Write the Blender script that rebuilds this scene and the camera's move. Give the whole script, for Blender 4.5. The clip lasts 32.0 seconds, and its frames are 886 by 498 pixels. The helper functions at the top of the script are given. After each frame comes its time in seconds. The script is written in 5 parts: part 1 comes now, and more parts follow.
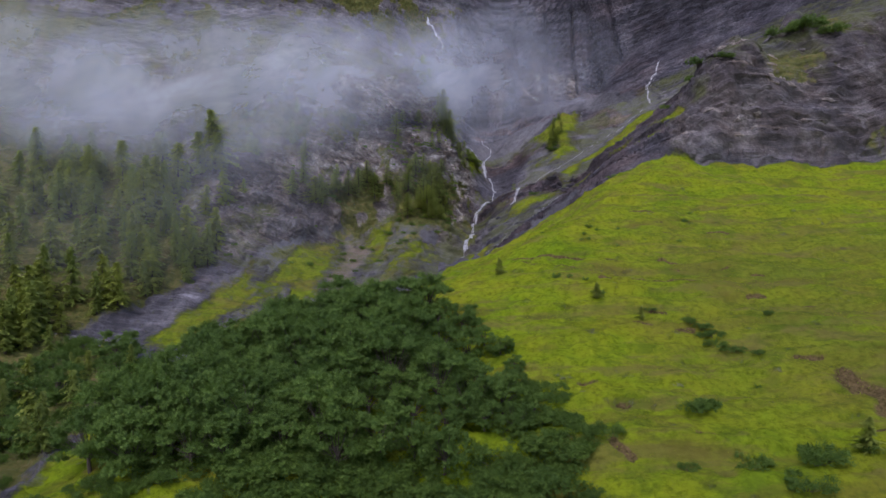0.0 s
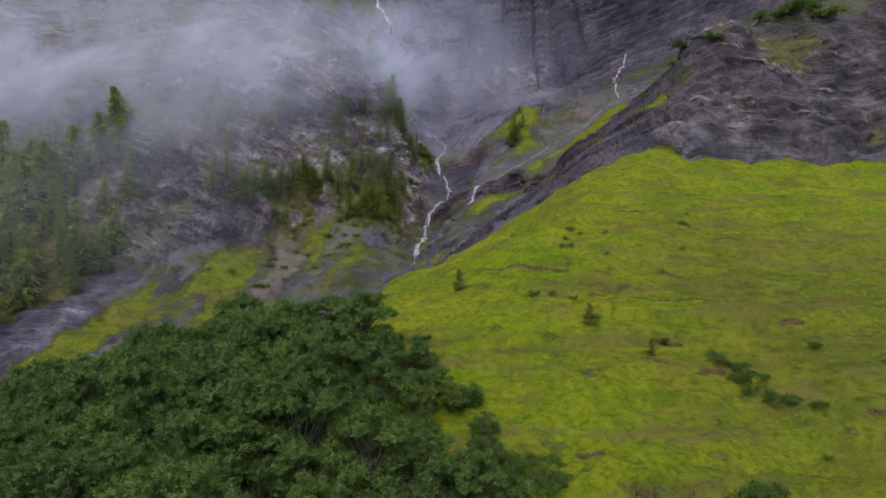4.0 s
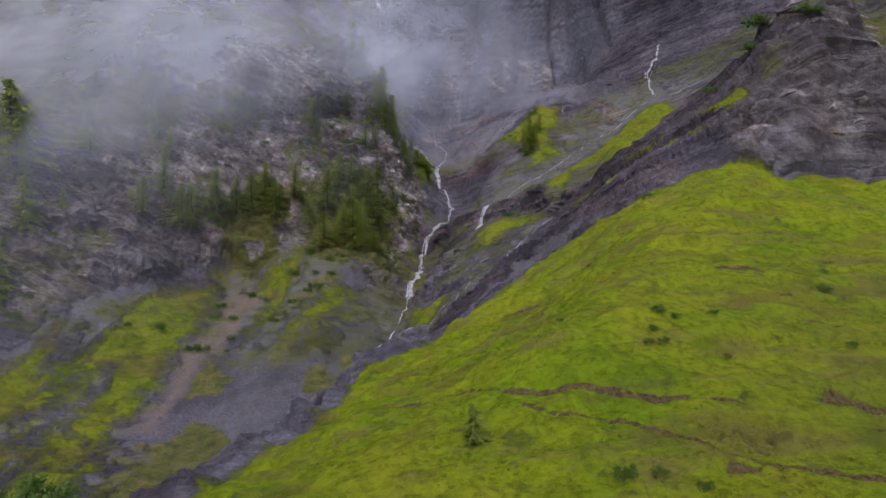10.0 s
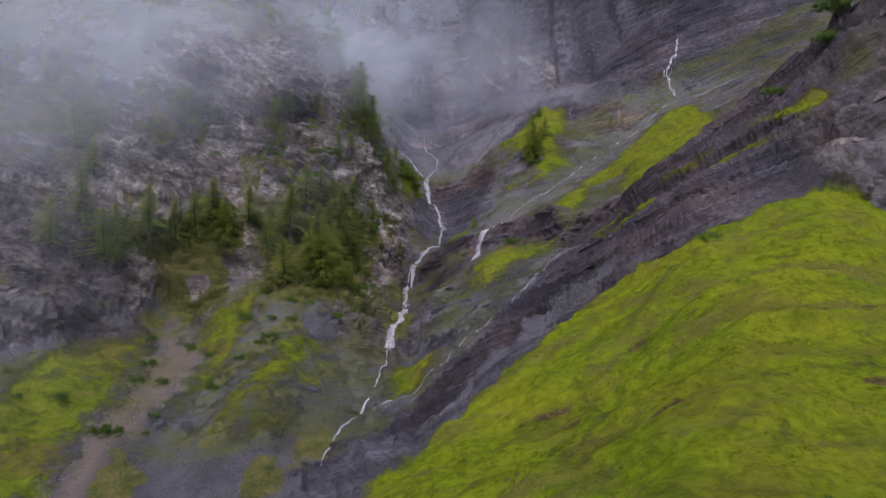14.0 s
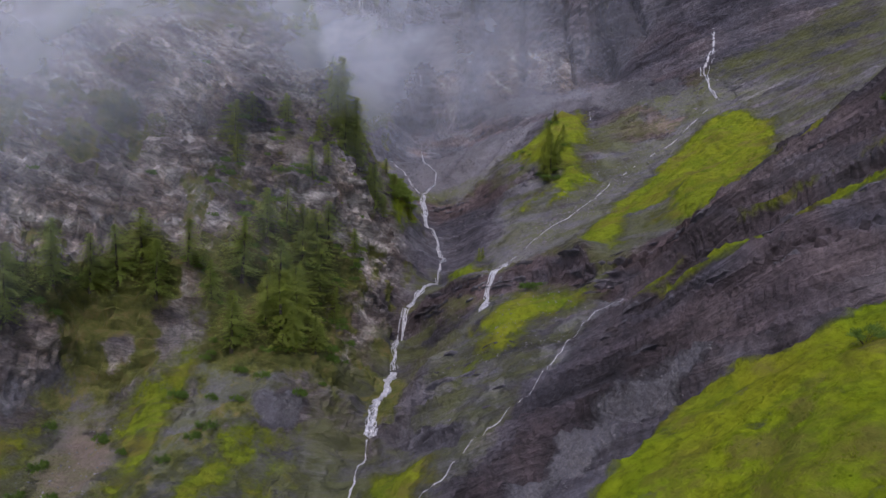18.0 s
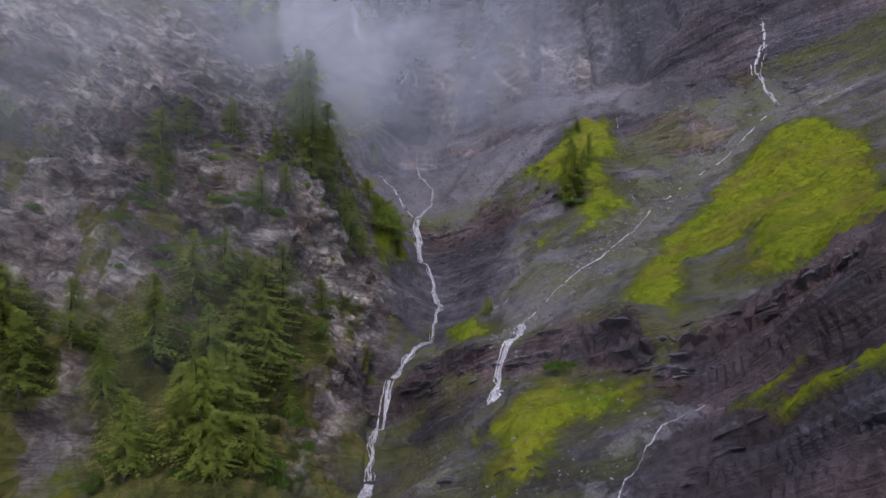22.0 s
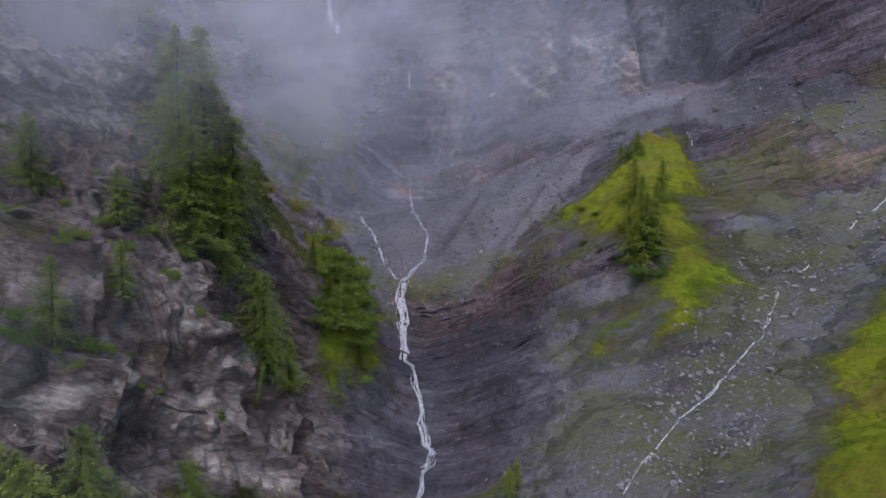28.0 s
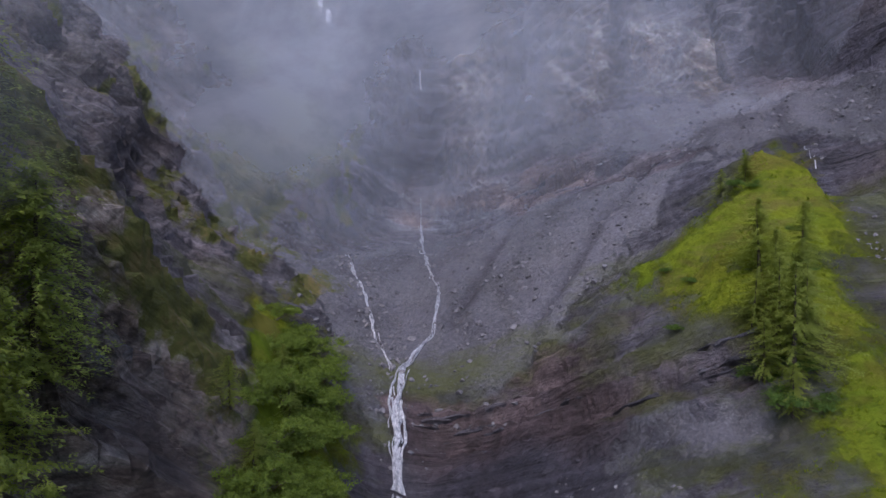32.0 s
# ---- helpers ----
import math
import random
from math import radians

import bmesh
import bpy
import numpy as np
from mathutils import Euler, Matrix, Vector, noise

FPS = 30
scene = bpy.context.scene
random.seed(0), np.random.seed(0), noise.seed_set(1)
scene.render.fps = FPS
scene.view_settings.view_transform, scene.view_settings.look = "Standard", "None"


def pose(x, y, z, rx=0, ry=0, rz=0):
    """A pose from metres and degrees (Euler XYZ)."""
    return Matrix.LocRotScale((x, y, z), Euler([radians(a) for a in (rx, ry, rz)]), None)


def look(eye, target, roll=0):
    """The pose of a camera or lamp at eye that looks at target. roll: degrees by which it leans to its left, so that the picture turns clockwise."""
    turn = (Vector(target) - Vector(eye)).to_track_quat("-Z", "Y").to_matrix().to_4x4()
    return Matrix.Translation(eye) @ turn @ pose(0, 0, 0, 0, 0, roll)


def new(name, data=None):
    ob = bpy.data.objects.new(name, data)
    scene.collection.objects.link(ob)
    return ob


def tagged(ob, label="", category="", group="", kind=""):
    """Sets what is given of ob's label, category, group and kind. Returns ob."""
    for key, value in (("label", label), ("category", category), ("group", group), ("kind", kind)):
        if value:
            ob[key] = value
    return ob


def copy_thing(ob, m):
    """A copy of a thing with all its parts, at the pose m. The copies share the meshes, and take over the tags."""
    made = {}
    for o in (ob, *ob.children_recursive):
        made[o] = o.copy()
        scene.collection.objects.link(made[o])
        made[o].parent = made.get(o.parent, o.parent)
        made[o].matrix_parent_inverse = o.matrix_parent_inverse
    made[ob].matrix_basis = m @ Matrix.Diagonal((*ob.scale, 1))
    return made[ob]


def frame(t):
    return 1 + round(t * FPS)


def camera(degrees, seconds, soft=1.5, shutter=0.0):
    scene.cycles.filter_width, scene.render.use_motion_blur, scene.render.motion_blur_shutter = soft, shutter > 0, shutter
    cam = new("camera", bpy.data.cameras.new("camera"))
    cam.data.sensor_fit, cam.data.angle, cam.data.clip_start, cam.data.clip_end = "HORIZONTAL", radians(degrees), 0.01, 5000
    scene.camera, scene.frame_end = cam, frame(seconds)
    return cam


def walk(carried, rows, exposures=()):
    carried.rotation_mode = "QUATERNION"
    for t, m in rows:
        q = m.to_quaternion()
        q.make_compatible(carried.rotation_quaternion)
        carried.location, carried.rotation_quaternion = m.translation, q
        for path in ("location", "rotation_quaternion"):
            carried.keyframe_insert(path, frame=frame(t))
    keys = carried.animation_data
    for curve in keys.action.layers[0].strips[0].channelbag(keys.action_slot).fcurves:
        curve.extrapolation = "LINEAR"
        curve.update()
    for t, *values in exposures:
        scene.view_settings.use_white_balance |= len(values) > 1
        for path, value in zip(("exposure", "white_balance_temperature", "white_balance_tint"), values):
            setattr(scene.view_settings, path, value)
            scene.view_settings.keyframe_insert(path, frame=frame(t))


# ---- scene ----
cam = camera(66.5, 32.0)
METRES, EYE, TILT, LEAN, TURN = 200.0, 60.0, -3.0, 0.0, 0.0
ROWS = [
    (0.0, 0.0, 0.0, 0.0, 0.0, 0.0, -0.0),
    (0.5, 0.0004, 0.0143, -0.0022, -1.95, -0.04, -0.2),
    (1.0, 0.0006, 0.0288, -0.0041, -4.34, -0.05, -0.5),
    (1.5, 0.0012, 0.0439, -0.004, -4.29, -0.0, -0.48),
    (2.0, 0.0019, 0.0592, -0.0031, -4.23, 0.09, -0.49),
    (2.5, 0.0027, 0.0743, -0.0021, -4.18, 0.15, -0.5),
    (3.0, 0.0034, 0.0893, -0.0006, -4.14, 0.21, -0.49),
    (3.5, 0.0042, 0.1042, 0.001, -4.11, 0.26, -0.48),
    (5.5, 0.0079, 0.1625, 0.0075, -3.98, 0.39, -0.41),
    (6.0, 0.0089, 0.1774, 0.0097, -3.94, 0.4, -0.41),
    (6.5, 0.01, 0.1926, 0.0128, -3.91, 0.41, -0.41),
    (7.0, 0.0112, 0.2077, 0.0165, -3.87, 0.44, -0.39),
    (7.5, 0.0122, 0.2228, 0.0202, -3.85, 0.45, -0.41),
    (8.0, 0.0134, 0.2379, 0.0239, -3.81, 0.46, -0.4),
    (8.5, 0.0146, 0.253, 0.0278, -3.8, 0.45, -0.39),
    (9.0, 0.0159, 0.2683, 0.0315, -4.0, 0.44, -0.44),
    (9.5, 0.017, 0.2834, 0.0353, -4.0, 0.41, -0.41),
    (10.0, 0.0182, 0.2984, 0.0392, -3.98, 0.41, -0.41),
    (10.5, 0.0195, 0.3137, 0.043, -3.94, 0.38, -0.41),
    (11.0, 0.0208, 0.3289, 0.0468, -3.9, 0.37, -0.41),
    (11.5, 0.022, 0.344, 0.0507, -3.89, 0.34, -0.41),
    (12.0, 0.0237, 0.3583, 0.0543, -3.99, 0.33, -0.42),
    (12.5, 0.0251, 0.3736, 0.0581, -4.56, 0.31, -0.49),
    (13.0, 0.0262, 0.3886, 0.062, -4.69, 0.28, -0.5),
    (13.5, 0.0275, 0.4038, 0.0659, -4.67, 0.26, -0.51),
    (14.0, 0.029, 0.4191, 0.0698, -4.62, 0.27, -0.51),
    (14.5, 0.0304, 0.4342, 0.0738, -4.59, 0.26, -0.52),
    (16.5, 0.0348, 0.4952, 0.0895, -4.67, 0.21, -0.58),
    (17.0, 0.0367, 0.5105, 0.0933, -4.61, 0.23, -0.56),
    (17.5, 0.0383, 0.5258, 0.0972, -4.59, 0.23, -0.56),
    (18.0, 0.04, 0.5411, 0.1011, -4.55, 0.24, -0.57),
    (18.5, 0.0416, 0.5563, 0.1049, -4.51, 0.25, -0.58),
    (19.0, 0.0431, 0.5715, 0.1088, -4.5, 0.24, -0.6),
    (19.5, 0.0448, 0.5869, 0.1127, -4.47, 0.24, -0.58),
    (20.0, 0.0465, 0.6022, 0.1165, -4.46, 0.25, -0.59),
    (20.5, 0.0481, 0.6175, 0.1205, -4.44, 0.25, -0.6),
    (21.0, 0.0499, 0.6328, 0.1244, -4.41, 0.25, -0.58),
    (21.5, 0.0515, 0.6481, 0.1284, -4.39, 0.24, -0.57),
    (22.0, 0.0531, 0.6636, 0.1321, -4.38, 0.25, -0.58),
    (22.5, 0.0548, 0.6789, 0.136, -4.36, 0.24, -0.59),
    (23.0, 0.0566, 0.6942, 0.1397, -4.33, 0.24, -0.57),
    (23.5, 0.0583, 0.7094, 0.1435, -4.32, 0.23, -0.57),
    (24.0, 0.0601, 0.7247, 0.1474, -4.3, 0.22, -0.58),
    (24.5, 0.0619, 0.74, 0.1512, -4.27, 0.24, -0.56),
    (25.0, 0.0637, 0.7554, 0.155, -4.26, 0.25, -0.55),
    (25.5, 0.0654, 0.7706, 0.159, -4.24, 0.25, -0.54),
    (27.5, 0.0728, 0.8316, 0.174, -3.88, 0.31, -0.52),
    (28.0, 0.0743, 0.847, 0.178, -3.5, 0.29, -0.48),
    (28.5, 0.076, 0.8624, 0.182, -3.44, 0.26, -0.51),
    (29.0, 0.0777, 0.8778, 0.1859, -3.38, 0.26, -0.51),
    (29.5, 0.0792, 0.8933, 0.1899, -3.02, 0.25, -0.47),
    (30.0, 0.0808, 0.9086, 0.1938, -2.8, 0.24, -0.45),
    (30.5, 0.0822, 0.924, 0.1977, -2.62, 0.24, -0.44),
    (31.0, 0.0835, 0.9395, 0.2016, -1.94, 0.22, -0.37),
    (31.5, 0.0851, 0.9548, 0.2056, -1.84, 0.2, -0.38),
    (32.0, 0.0864, 0.9701, 0.2095, -1.21, 0.19, -0.3),
]
walk(cam, [(t, pose(0, 0, EYE, TILT, LEAN, TURN) @ pose(METRES * x, METRES * y, METRES * z, 90 + pitch, roll, yaw)) for t, x, y, z, yaw, pitch, roll in ROWS], [(0.0, 0.48, 6400, 20), (9.0, 0.54, 6700, 20), (24.0, 0.58, 6600, 20), (32.0, 0.64, 6250, 20)])

# ---- overcast daylight ----
SUN_UP, SUN_ROUND = 57.0, 198.0
world = bpy.data.worlds.new("overcast_sky")
scene.world = world
world.use_nodes = True
sky = world.node_tree.nodes.new("ShaderNodeTexSky")
sky.sky_type, sky.sun_disc = "NISHITA", False
sky.sun_elevation, sky.sun_rotation = radians(SUN_UP), radians(SUN_ROUND)
sky.air_density, sky.dust_density, sky.ozone_density = 1.0, 2.0, 1.0
background = world.node_tree.nodes["Background"]
background.inputs["Strength"].default_value = 0.15
world.node_tree.links.new(sky.outputs["Color"], background.inputs["Color"])
sun = new("sun", bpy.data.lights.new("sun", "SUN"))
sun.data.energy, sun.data.angle, sun.data.color = 1.0, radians(30), (1.0, 0.985, 0.97)
way = Vector((math.sin(radians(SUN_ROUND)) * math.cos(radians(SUN_UP)), math.cos(radians(SUN_ROUND)) * math.cos(radians(SUN_UP)), math.sin(radians(SUN_UP))))
sun.matrix_world = look(way * 400, (0, 0, 0))


# ---- materials ----
class Nodes:
    """A short hand for building a material's nodes."""

    def __init__(self, name, whole=False):
        self.material = bpy.data.materials.new(name)
        self.material.use_nodes = True
        self.tree = self.material.node_tree
        self.shader = self.tree.nodes["Principled BSDF"]
        self.out = self.tree.nodes["Material Output"]
        self.coords = self.tree.nodes.new("ShaderNodeTexCoord").outputs["Object"] if not whole else self.tree.nodes.new("ShaderNodeNewGeometry").outputs["Position"]

    def put(self, value, socket):
        if isinstance(value, bpy.types.NodeSocket):
            self.tree.links.new(value, socket)
        elif isinstance(value, tuple) and len(value) == 3 and socket.type == "RGBA":
            socket.default_value = (*value, 1)
        else:
            socket.default_value = value

    def noise(self, scale, detail=5.0, rough=0.55, at=None, warp=0.0):
        n = self.tree.nodes.new("ShaderNodeTexNoise")
        self.put(at or self.coords, n.inputs["Vector"])
        n.inputs["Scale"].default_value, n.inputs["Detail"].default_value = scale, detail
        n.inputs["Roughness"].default_value, n.inputs["Distortion"].default_value = rough, warp
        return n.outputs["Fac"]

    def cells(self, scale, feature="F1", at=None):
        n = self.tree.nodes.new("ShaderNodeTexVoronoi")
        n.feature = feature
        self.put(at or self.coords, n.inputs["Vector"])
        n.inputs["Scale"].default_value = scale
        return n.outputs["Distance"]

    def mapped(self, turn=(0, 0, 0), scale=(1, 1, 1), at=None):
        n = self.tree.nodes.new("ShaderNodeMapping")
        self.put(at or self.coords, n.inputs["Vector"])
        n.vector_type = "TEXTURE"
        n.inputs["Rotation"].default_value, n.inputs["Scale"].default_value = [radians(a) for a in turn], [1 / s for s in scale]
        return n.outputs["Vector"]

    def attr(self, name):
        n = self.tree.nodes.new("ShaderNodeAttribute")
        n.attribute_name = name
        return n.outputs["Fac"]

    def rand(self):
        return self.tree.nodes.new("ShaderNodeObjectInfo").outputs["Random"]

    def island(self):
        return self.tree.nodes.new("ShaderNodeNewGeometry").outputs["Random Per Island"]

    def math(self, op, a, b=0.0, c=0.0, clamp=False):
        n = self.tree.nodes.new("ShaderNodeMath")
        n.operation, n.use_clamp = op, clamp
        for v, s in zip((a, b, c), n.inputs):
            self.put(v, s)
        return n.outputs[0]

    def ramp(self, fac, *stops):
        n = self.tree.nodes.new("ShaderNodeValToRGB")
        self.put(fac, n.inputs[0])
        e = n.color_ramp.elements
        while len(e) < len(stops):
            e.new(0.5)
        for k, (p, c) in zip(e, stops):
            k.position, k.color = p, (*c, 1) if isinstance(c, tuple) else (c, c, c, 1)
        return n.outputs[0]

    def mix(self, fac, a, b, how="MIX"):
        n = self.tree.nodes.new("ShaderNodeMix")
        n.data_type, n.blend_type = "RGBA", how
        self.put(fac, n.inputs[0]), self.put(a, n.inputs[6]), self.put(b, n.inputs[7])
        return n.outputs[2]

    def bump(self, height, strength=0.5, distance=0.1, normal=None):
        n = self.tree.nodes.new("ShaderNodeBump")
        self.put(height, n.inputs["Height"])
        n.inputs["Strength"].default_value, n.inputs["Distance"].default_value = strength, distance
        if normal:
            self.put(normal, n.inputs["Normal"])
        return n.outputs["Normal"]

    def done(self, color, rough=0.8, normal=None, **more):
        self.put(color, self.shader.inputs["Base Color"])
        self.put(rough, self.shader.inputs["Roughness"])
        if normal:
            self.put(normal, self.shader.inputs["Normal"])
        for k, v in more.items():
            self.put(v, self.shader.inputs[k.replace("_", " ")])
        return self.material


def land_material():
    m = Nodes("mountain_land", True)
    bed = m.mapped((-48, 2, 0), (0.07, 0.07, 1.3))
    fine_bed = m.mapped((-48, 2, 0), (0.22, 0.22, 4.6))
    strata = m.noise(1.0, 8, 0.62, bed)
    thin = m.noise(1.0, 6, 0.65, fine_bed)
    blotch = m.noise(0.11, 6, 0.6)
    crack = m.noise(1.1, 10, 0.72)
    grain = m.noise(5.0, 6, 0.75)
    tone = m.ramp(m.noise(0.06, 7, 0.62), (0.36, (0.064, 0.061, 0.076)), (0.48, (0.102, 0.098, 0.120)), (0.54, (0.135, 0.129, 0.153)), (0.66, (0.21, 0.202, 0.225)))
    broad = m.noise(1.0, 8, 0.6, m.mapped((-48, 2, 0), (0.02, 0.02, 0.40)))
    tone = m.mix(0.5, tone, m.ramp(broad, (0.38, 0.4), (0.47, 0.95), (0.53, 1.1), (0.62, 1.7)), "MULTIPLY")
    streak = m.noise(1.0, 7, 0.6, m.mapped((0, 0, 0), (0.30, 0.30, 0.035)))
    tone = m.mix(0.45, tone, m.ramp(streak, (0.38, 0.5), (0.5, 1.0), (0.62, 1.4)), "MULTIPLY")
    line = m.math("ADD", m.math("MULTIPLY", strata, 0.55), m.math("MULTIPLY", thin, 0.45))
    dark = m.mix(0.65, tone, m.ramp(line, (0.38, 0.35), (0.47, 0.92), (0.55, 1.12), (0.64, 1.8)), "MULTIPLY")
    dark = m.mix(m.ramp(grain, (0.60, 0.0), (0.72, 0.35)), dark, (0.26, 0.245, 0.25))
    rust = m.math("MAXIMUM", m.ramp(m.noise(0.07, 5, 0.6), (0.52, 0.0), (0.68, 0.4)), m.attr("rust"))
    dark = m.mix(rust, dark, m.mix(1.0, dark, (1.32, 0.98, 0.80), "MULTIPLY"))
    slant = m.mapped((35, 25, 0), (0.5, 0.5, 1.5))
    light = m.ramp(m.noise(0.26, 11, 0.63, slant, 0.8), (0.35, (0.075, 0.058, 0.050)), (0.45, (0.18, 0.140, 0.118)), (0.53, (0.255, 0.218, 0.196)), (0.62, (0.42, 0.385, 0.36)))
    light = m.mix(0.55, light, m.ramp(m.cells(0.9, "DISTANCE_TO_EDGE", slant), (0.0, 0.35), (0.12, 1.05), (0.5, 1.2)), "MULTIPLY")
    swirl = m.noise(0.075, 6, 0.55, m.mapped((35, 25, 0), (0.6, 0.6, 1.5)), 1.6)
    light = m.mix(0.75, light, m.ramp(swirl, (0.36, 0.55), (0.47, 0.85), (0.54, 1.15), (0.66, 1.45)), "MULTIPLY")
    rock = m.mix(m.math("MULTIPLY", m.attr("pale"), m.ramp(blotch, (0.38, 0.45), (0.56, 1.0))), dark, light)
    rock = m.mix(0.45, rock, m.ramp(crack, (0.38, 0.3), (0.48, 0.9), (0.6, 1.3)), "MULTIPLY")
    rock = m.mix(0.4, rock, m.ramp(m.noise(3.2, 8, 0.75), (0.36, 0.5), (0.5, 1.0), (0.62, 1.5)), "MULTIPLY")
    rock = m.mix(m.math("MULTIPLY", m.attr("pale"), 0.32), rock, m.mix(1.0, rock, m.ramp(m.math("ADD", m.math("MULTIPLY", thin, 0.5), m.math("MULTIPLY", m.noise(2.0, 9, 0.75, slant), 0.5)), (0.40, 0.2), (0.48, 0.8), (0.58, 1.7)), "MULTIPLY"))
    # the mask roughly halves the colour of the rock, and of the scree below
    rock = m.mix(m.attr("darken"), rock, m.mix(1.0, rock, (0.50, 0.49, 0.53), "MULTIPLY"))
    rubble = m.cells(2.6)
    scree = m.mix(m.ramp(m.cells(5.5), (0.0, 0.0), (0.6, 1.0)), (0.205, 0.2, 0.214), (0.13, 0.127, 0.14))
    scree = m.mix(m.ramp(m.noise(0.5, 9, 0.68, m.mapped((0, 0, 15), (1.0, 0.3, 0.6))), (0.40, 0.0), (0.6, 0.85)), scree, (0.14, 0.136, 0.16))
    scree = m.mix(m.ramp(m.noise(6, 6, 0.75), (0.62, 0.0), (0.70, 0.6)), scree, (0.32, 0.31, 0.32))
    scree = m.mix(0.8, scree, m.ramp(m.noise(0.09, 7, 0.65, m.mapped((0, 0, -20), (1.0, 0.45, 0.45))), (0.38, 0.5), (0.5, 1.0), (0.62, 1.35)), "MULTIPLY")
    scree = m.mix(0.45, scree, m.ramp(m.noise(2.6, 8, 0.75), (0.36, 0.5), (0.5, 1.0), (0.62, 1.5)), "MULTIPLY")
    scree = m.mix(m.attr("darken"), scree, m.mix(1.0, scree, (0.5, 0.5, 0.52), "MULTIPLY"))
    scree = m.mix(m.attr("brown"), scree, (0.19, 0.15, 0.13))
    loose = m.math("ADD", m.attr("scree"), m.math("MULTIPLY", m.math("SUBTRACT", m.noise(0.3, 9, 0.68), 0.5), 1.5))
    ground = m.mix(m.ramp(loose, (0.42, 0.0), (0.58, 1.0)), rock, scree)
    moss = m.ramp(m.math("MULTIPLY", m.attr("moss"), m.noise(0.16, 9, 0.7, m.mapped((-48, 2, 0), (0.7, 0.7, 1.6)))), (0.39, 0.0), (0.58, 0.72))
    ground = m.mix(moss, ground, (0.105, 0.118, 0.03))
    scrub = m.math("ADD", m.attr("brush"), m.math("MULTIPLY", m.math("SUBTRACT", m.noise(0.45, 9, 0.7), 0.5), 1.3))
    scrub = m.ramp(scrub, (0.42, 0.0), (0.62, 1.0))
    ground = m.mix(scrub, ground, m.ramp(m.noise(0.6, 8, 0.68), (0.32, (0.045, 0.055, 0.014)), (0.5, (0.11, 0.12, 0.026)), (0.66, (0.18, 0.145, 0.055))))
    meadow = m.ramp(m.noise(0.09, 6, 0.62), (0.36, (0.145, 0.225, 0.010)), (0.50, (0.19, 0.25, 0.012)), (0.66, (0.222, 0.25, 0.016)))
    tuft = m.noise(1.3, 9, 0.7)
    meadow = m.mix(1.0, meadow, (1.04, 1.03, 1.0), "MULTIPLY")
    meadow = m.mix(m.attr("dry"), meadow, m.mix(m.noise(0.3, 7, 0.65), (0.085, 0.10, 0.018), (0.15, 0.145, 0.035)))
    meadow = m.mix(0.6, meadow, m.ramp(tuft, (0.37, 0.42), (0.48, 0.97), (0.62, 1.3)), "MULTIPLY")
    terrace = m.noise(0.5, 7, 0.65, m.mapped((0, 0, 0), (0.10, 0.42, 0.6)))
    meadow = m.mix(m.ramp(terrace, (0.52, 0.0), (0.61, 0.65)), meadow, (0.165, 0.135, 0.045))
    riser = m.noise(1.0, 8, 0.66, m.mapped((0, 0, 6), (0.22, 0.62, 0.9)), 0.8)
    meadow = m.mix(m.ramp(riser, (0.57, 0.0), (0.66, 0.5)), meadow, (0.075, 0.082, 0.014))
    meadow = m.mix(m.ramp(m.noise(0.16, 7, 0.62, m.mapped((0, 0, 10), (0.5, 1.3, 1.3))), (0.52, 0.0), (0.64, 0.6)), meadow, (0.15, 0.135, 0.028))
    mound = m.noise(0.8, 5, 0.6, m.mapped((0, 0, -25), (0.35, 1.0, 1.0)))
    meadow = m.mix(m.ramp(mound, (0.56, 0.0), (0.68, 0.45)), meadow, (0.07, 0.10, 0.016))
    meadow = m.mix(m.ramp(m.noise(0.23, 6, 0.6), (0.54, 0.0), (0.68, 0.6)), meadow, (0.08, 0.13, 0.012))
    grown = m.math("ADD", m.attr("grass"), m.math("MULTIPLY", m.math("SUBTRACT", m.noise(0.4, 10, 0.72), 0.5), 2.0))
    grown = m.ramp(grown, (0.36, 0.0), (0.80, 1.0))
    color = m.mix(grown, ground, meadow)
    soil = m.math("ADD", m.attr("soil"), m.math("MULTIPLY", m.math("SUBTRACT", m.noise(0.9, 8, 0.65), 0.5), 0.8))
    color = m.mix(m.ramp(soil, (0.45, 0.0), (0.62, 0.9)), color, m.ramp(m.noise(2.5, 8, 0.65), (0.35, (0.05, 0.034, 0.016)), (0.65, (0.19, 0.13, 0.07))))
    relief = m.math("ADD", m.math("MULTIPLY", strata, 0.9), m.math("ADD", m.math("MULTIPLY", thin, 0.5), m.math("ADD", m.math("MULTIPLY", crack, 0.9), m.math("MULTIPLY", grain, 0.2))))
    relief = m.mix(m.ramp(loose, (0.42, 0.0), (0.58, 1.0)), relief, m.math("ADD", m.math("MULTIPLY", rubble, 0.25), m.math("MULTIPLY", m.noise(3.0, 8, 0.7), 0.7)))
    relief = m.mix(grown, relief, m.math("ADD", m.math("MULTIPLY", tuft, 0.7), m.math("MULTIPLY", m.noise(5, 6, 0.7), 0.35)))
    rough = m.mix(grown, m.ramp(blotch, (0.35, 0.55), (0.65, 0.85)), (0.95, 0.95, 0.95))
    return m.done(color, rough, m.bump(relief, 1.0, 0.7), Specular_IOR_Level=m.math("SUBTRACT", 0.3, m.math("MULTIPLY", grown, 0.25)))


LAND_LOOK = land_material()

from mathutils.bvhtree import BVHTree

# ---- shape of the land: crests, stream beds and cliff feet, each a short line of places ----
LAND = []


def land(*places):
    """Adds a crest, bed or foot line to the land, with places every few metres along it."""
    LAND.append(places[0])
    for a, b in zip(places, places[1:]):
        n = max(1, int(math.dist(a, b) / 14))
        for i in range(1, n + 1):
            LAND.append(tuple(p + (q - p) * i / n for p, q in zip(a, b)))


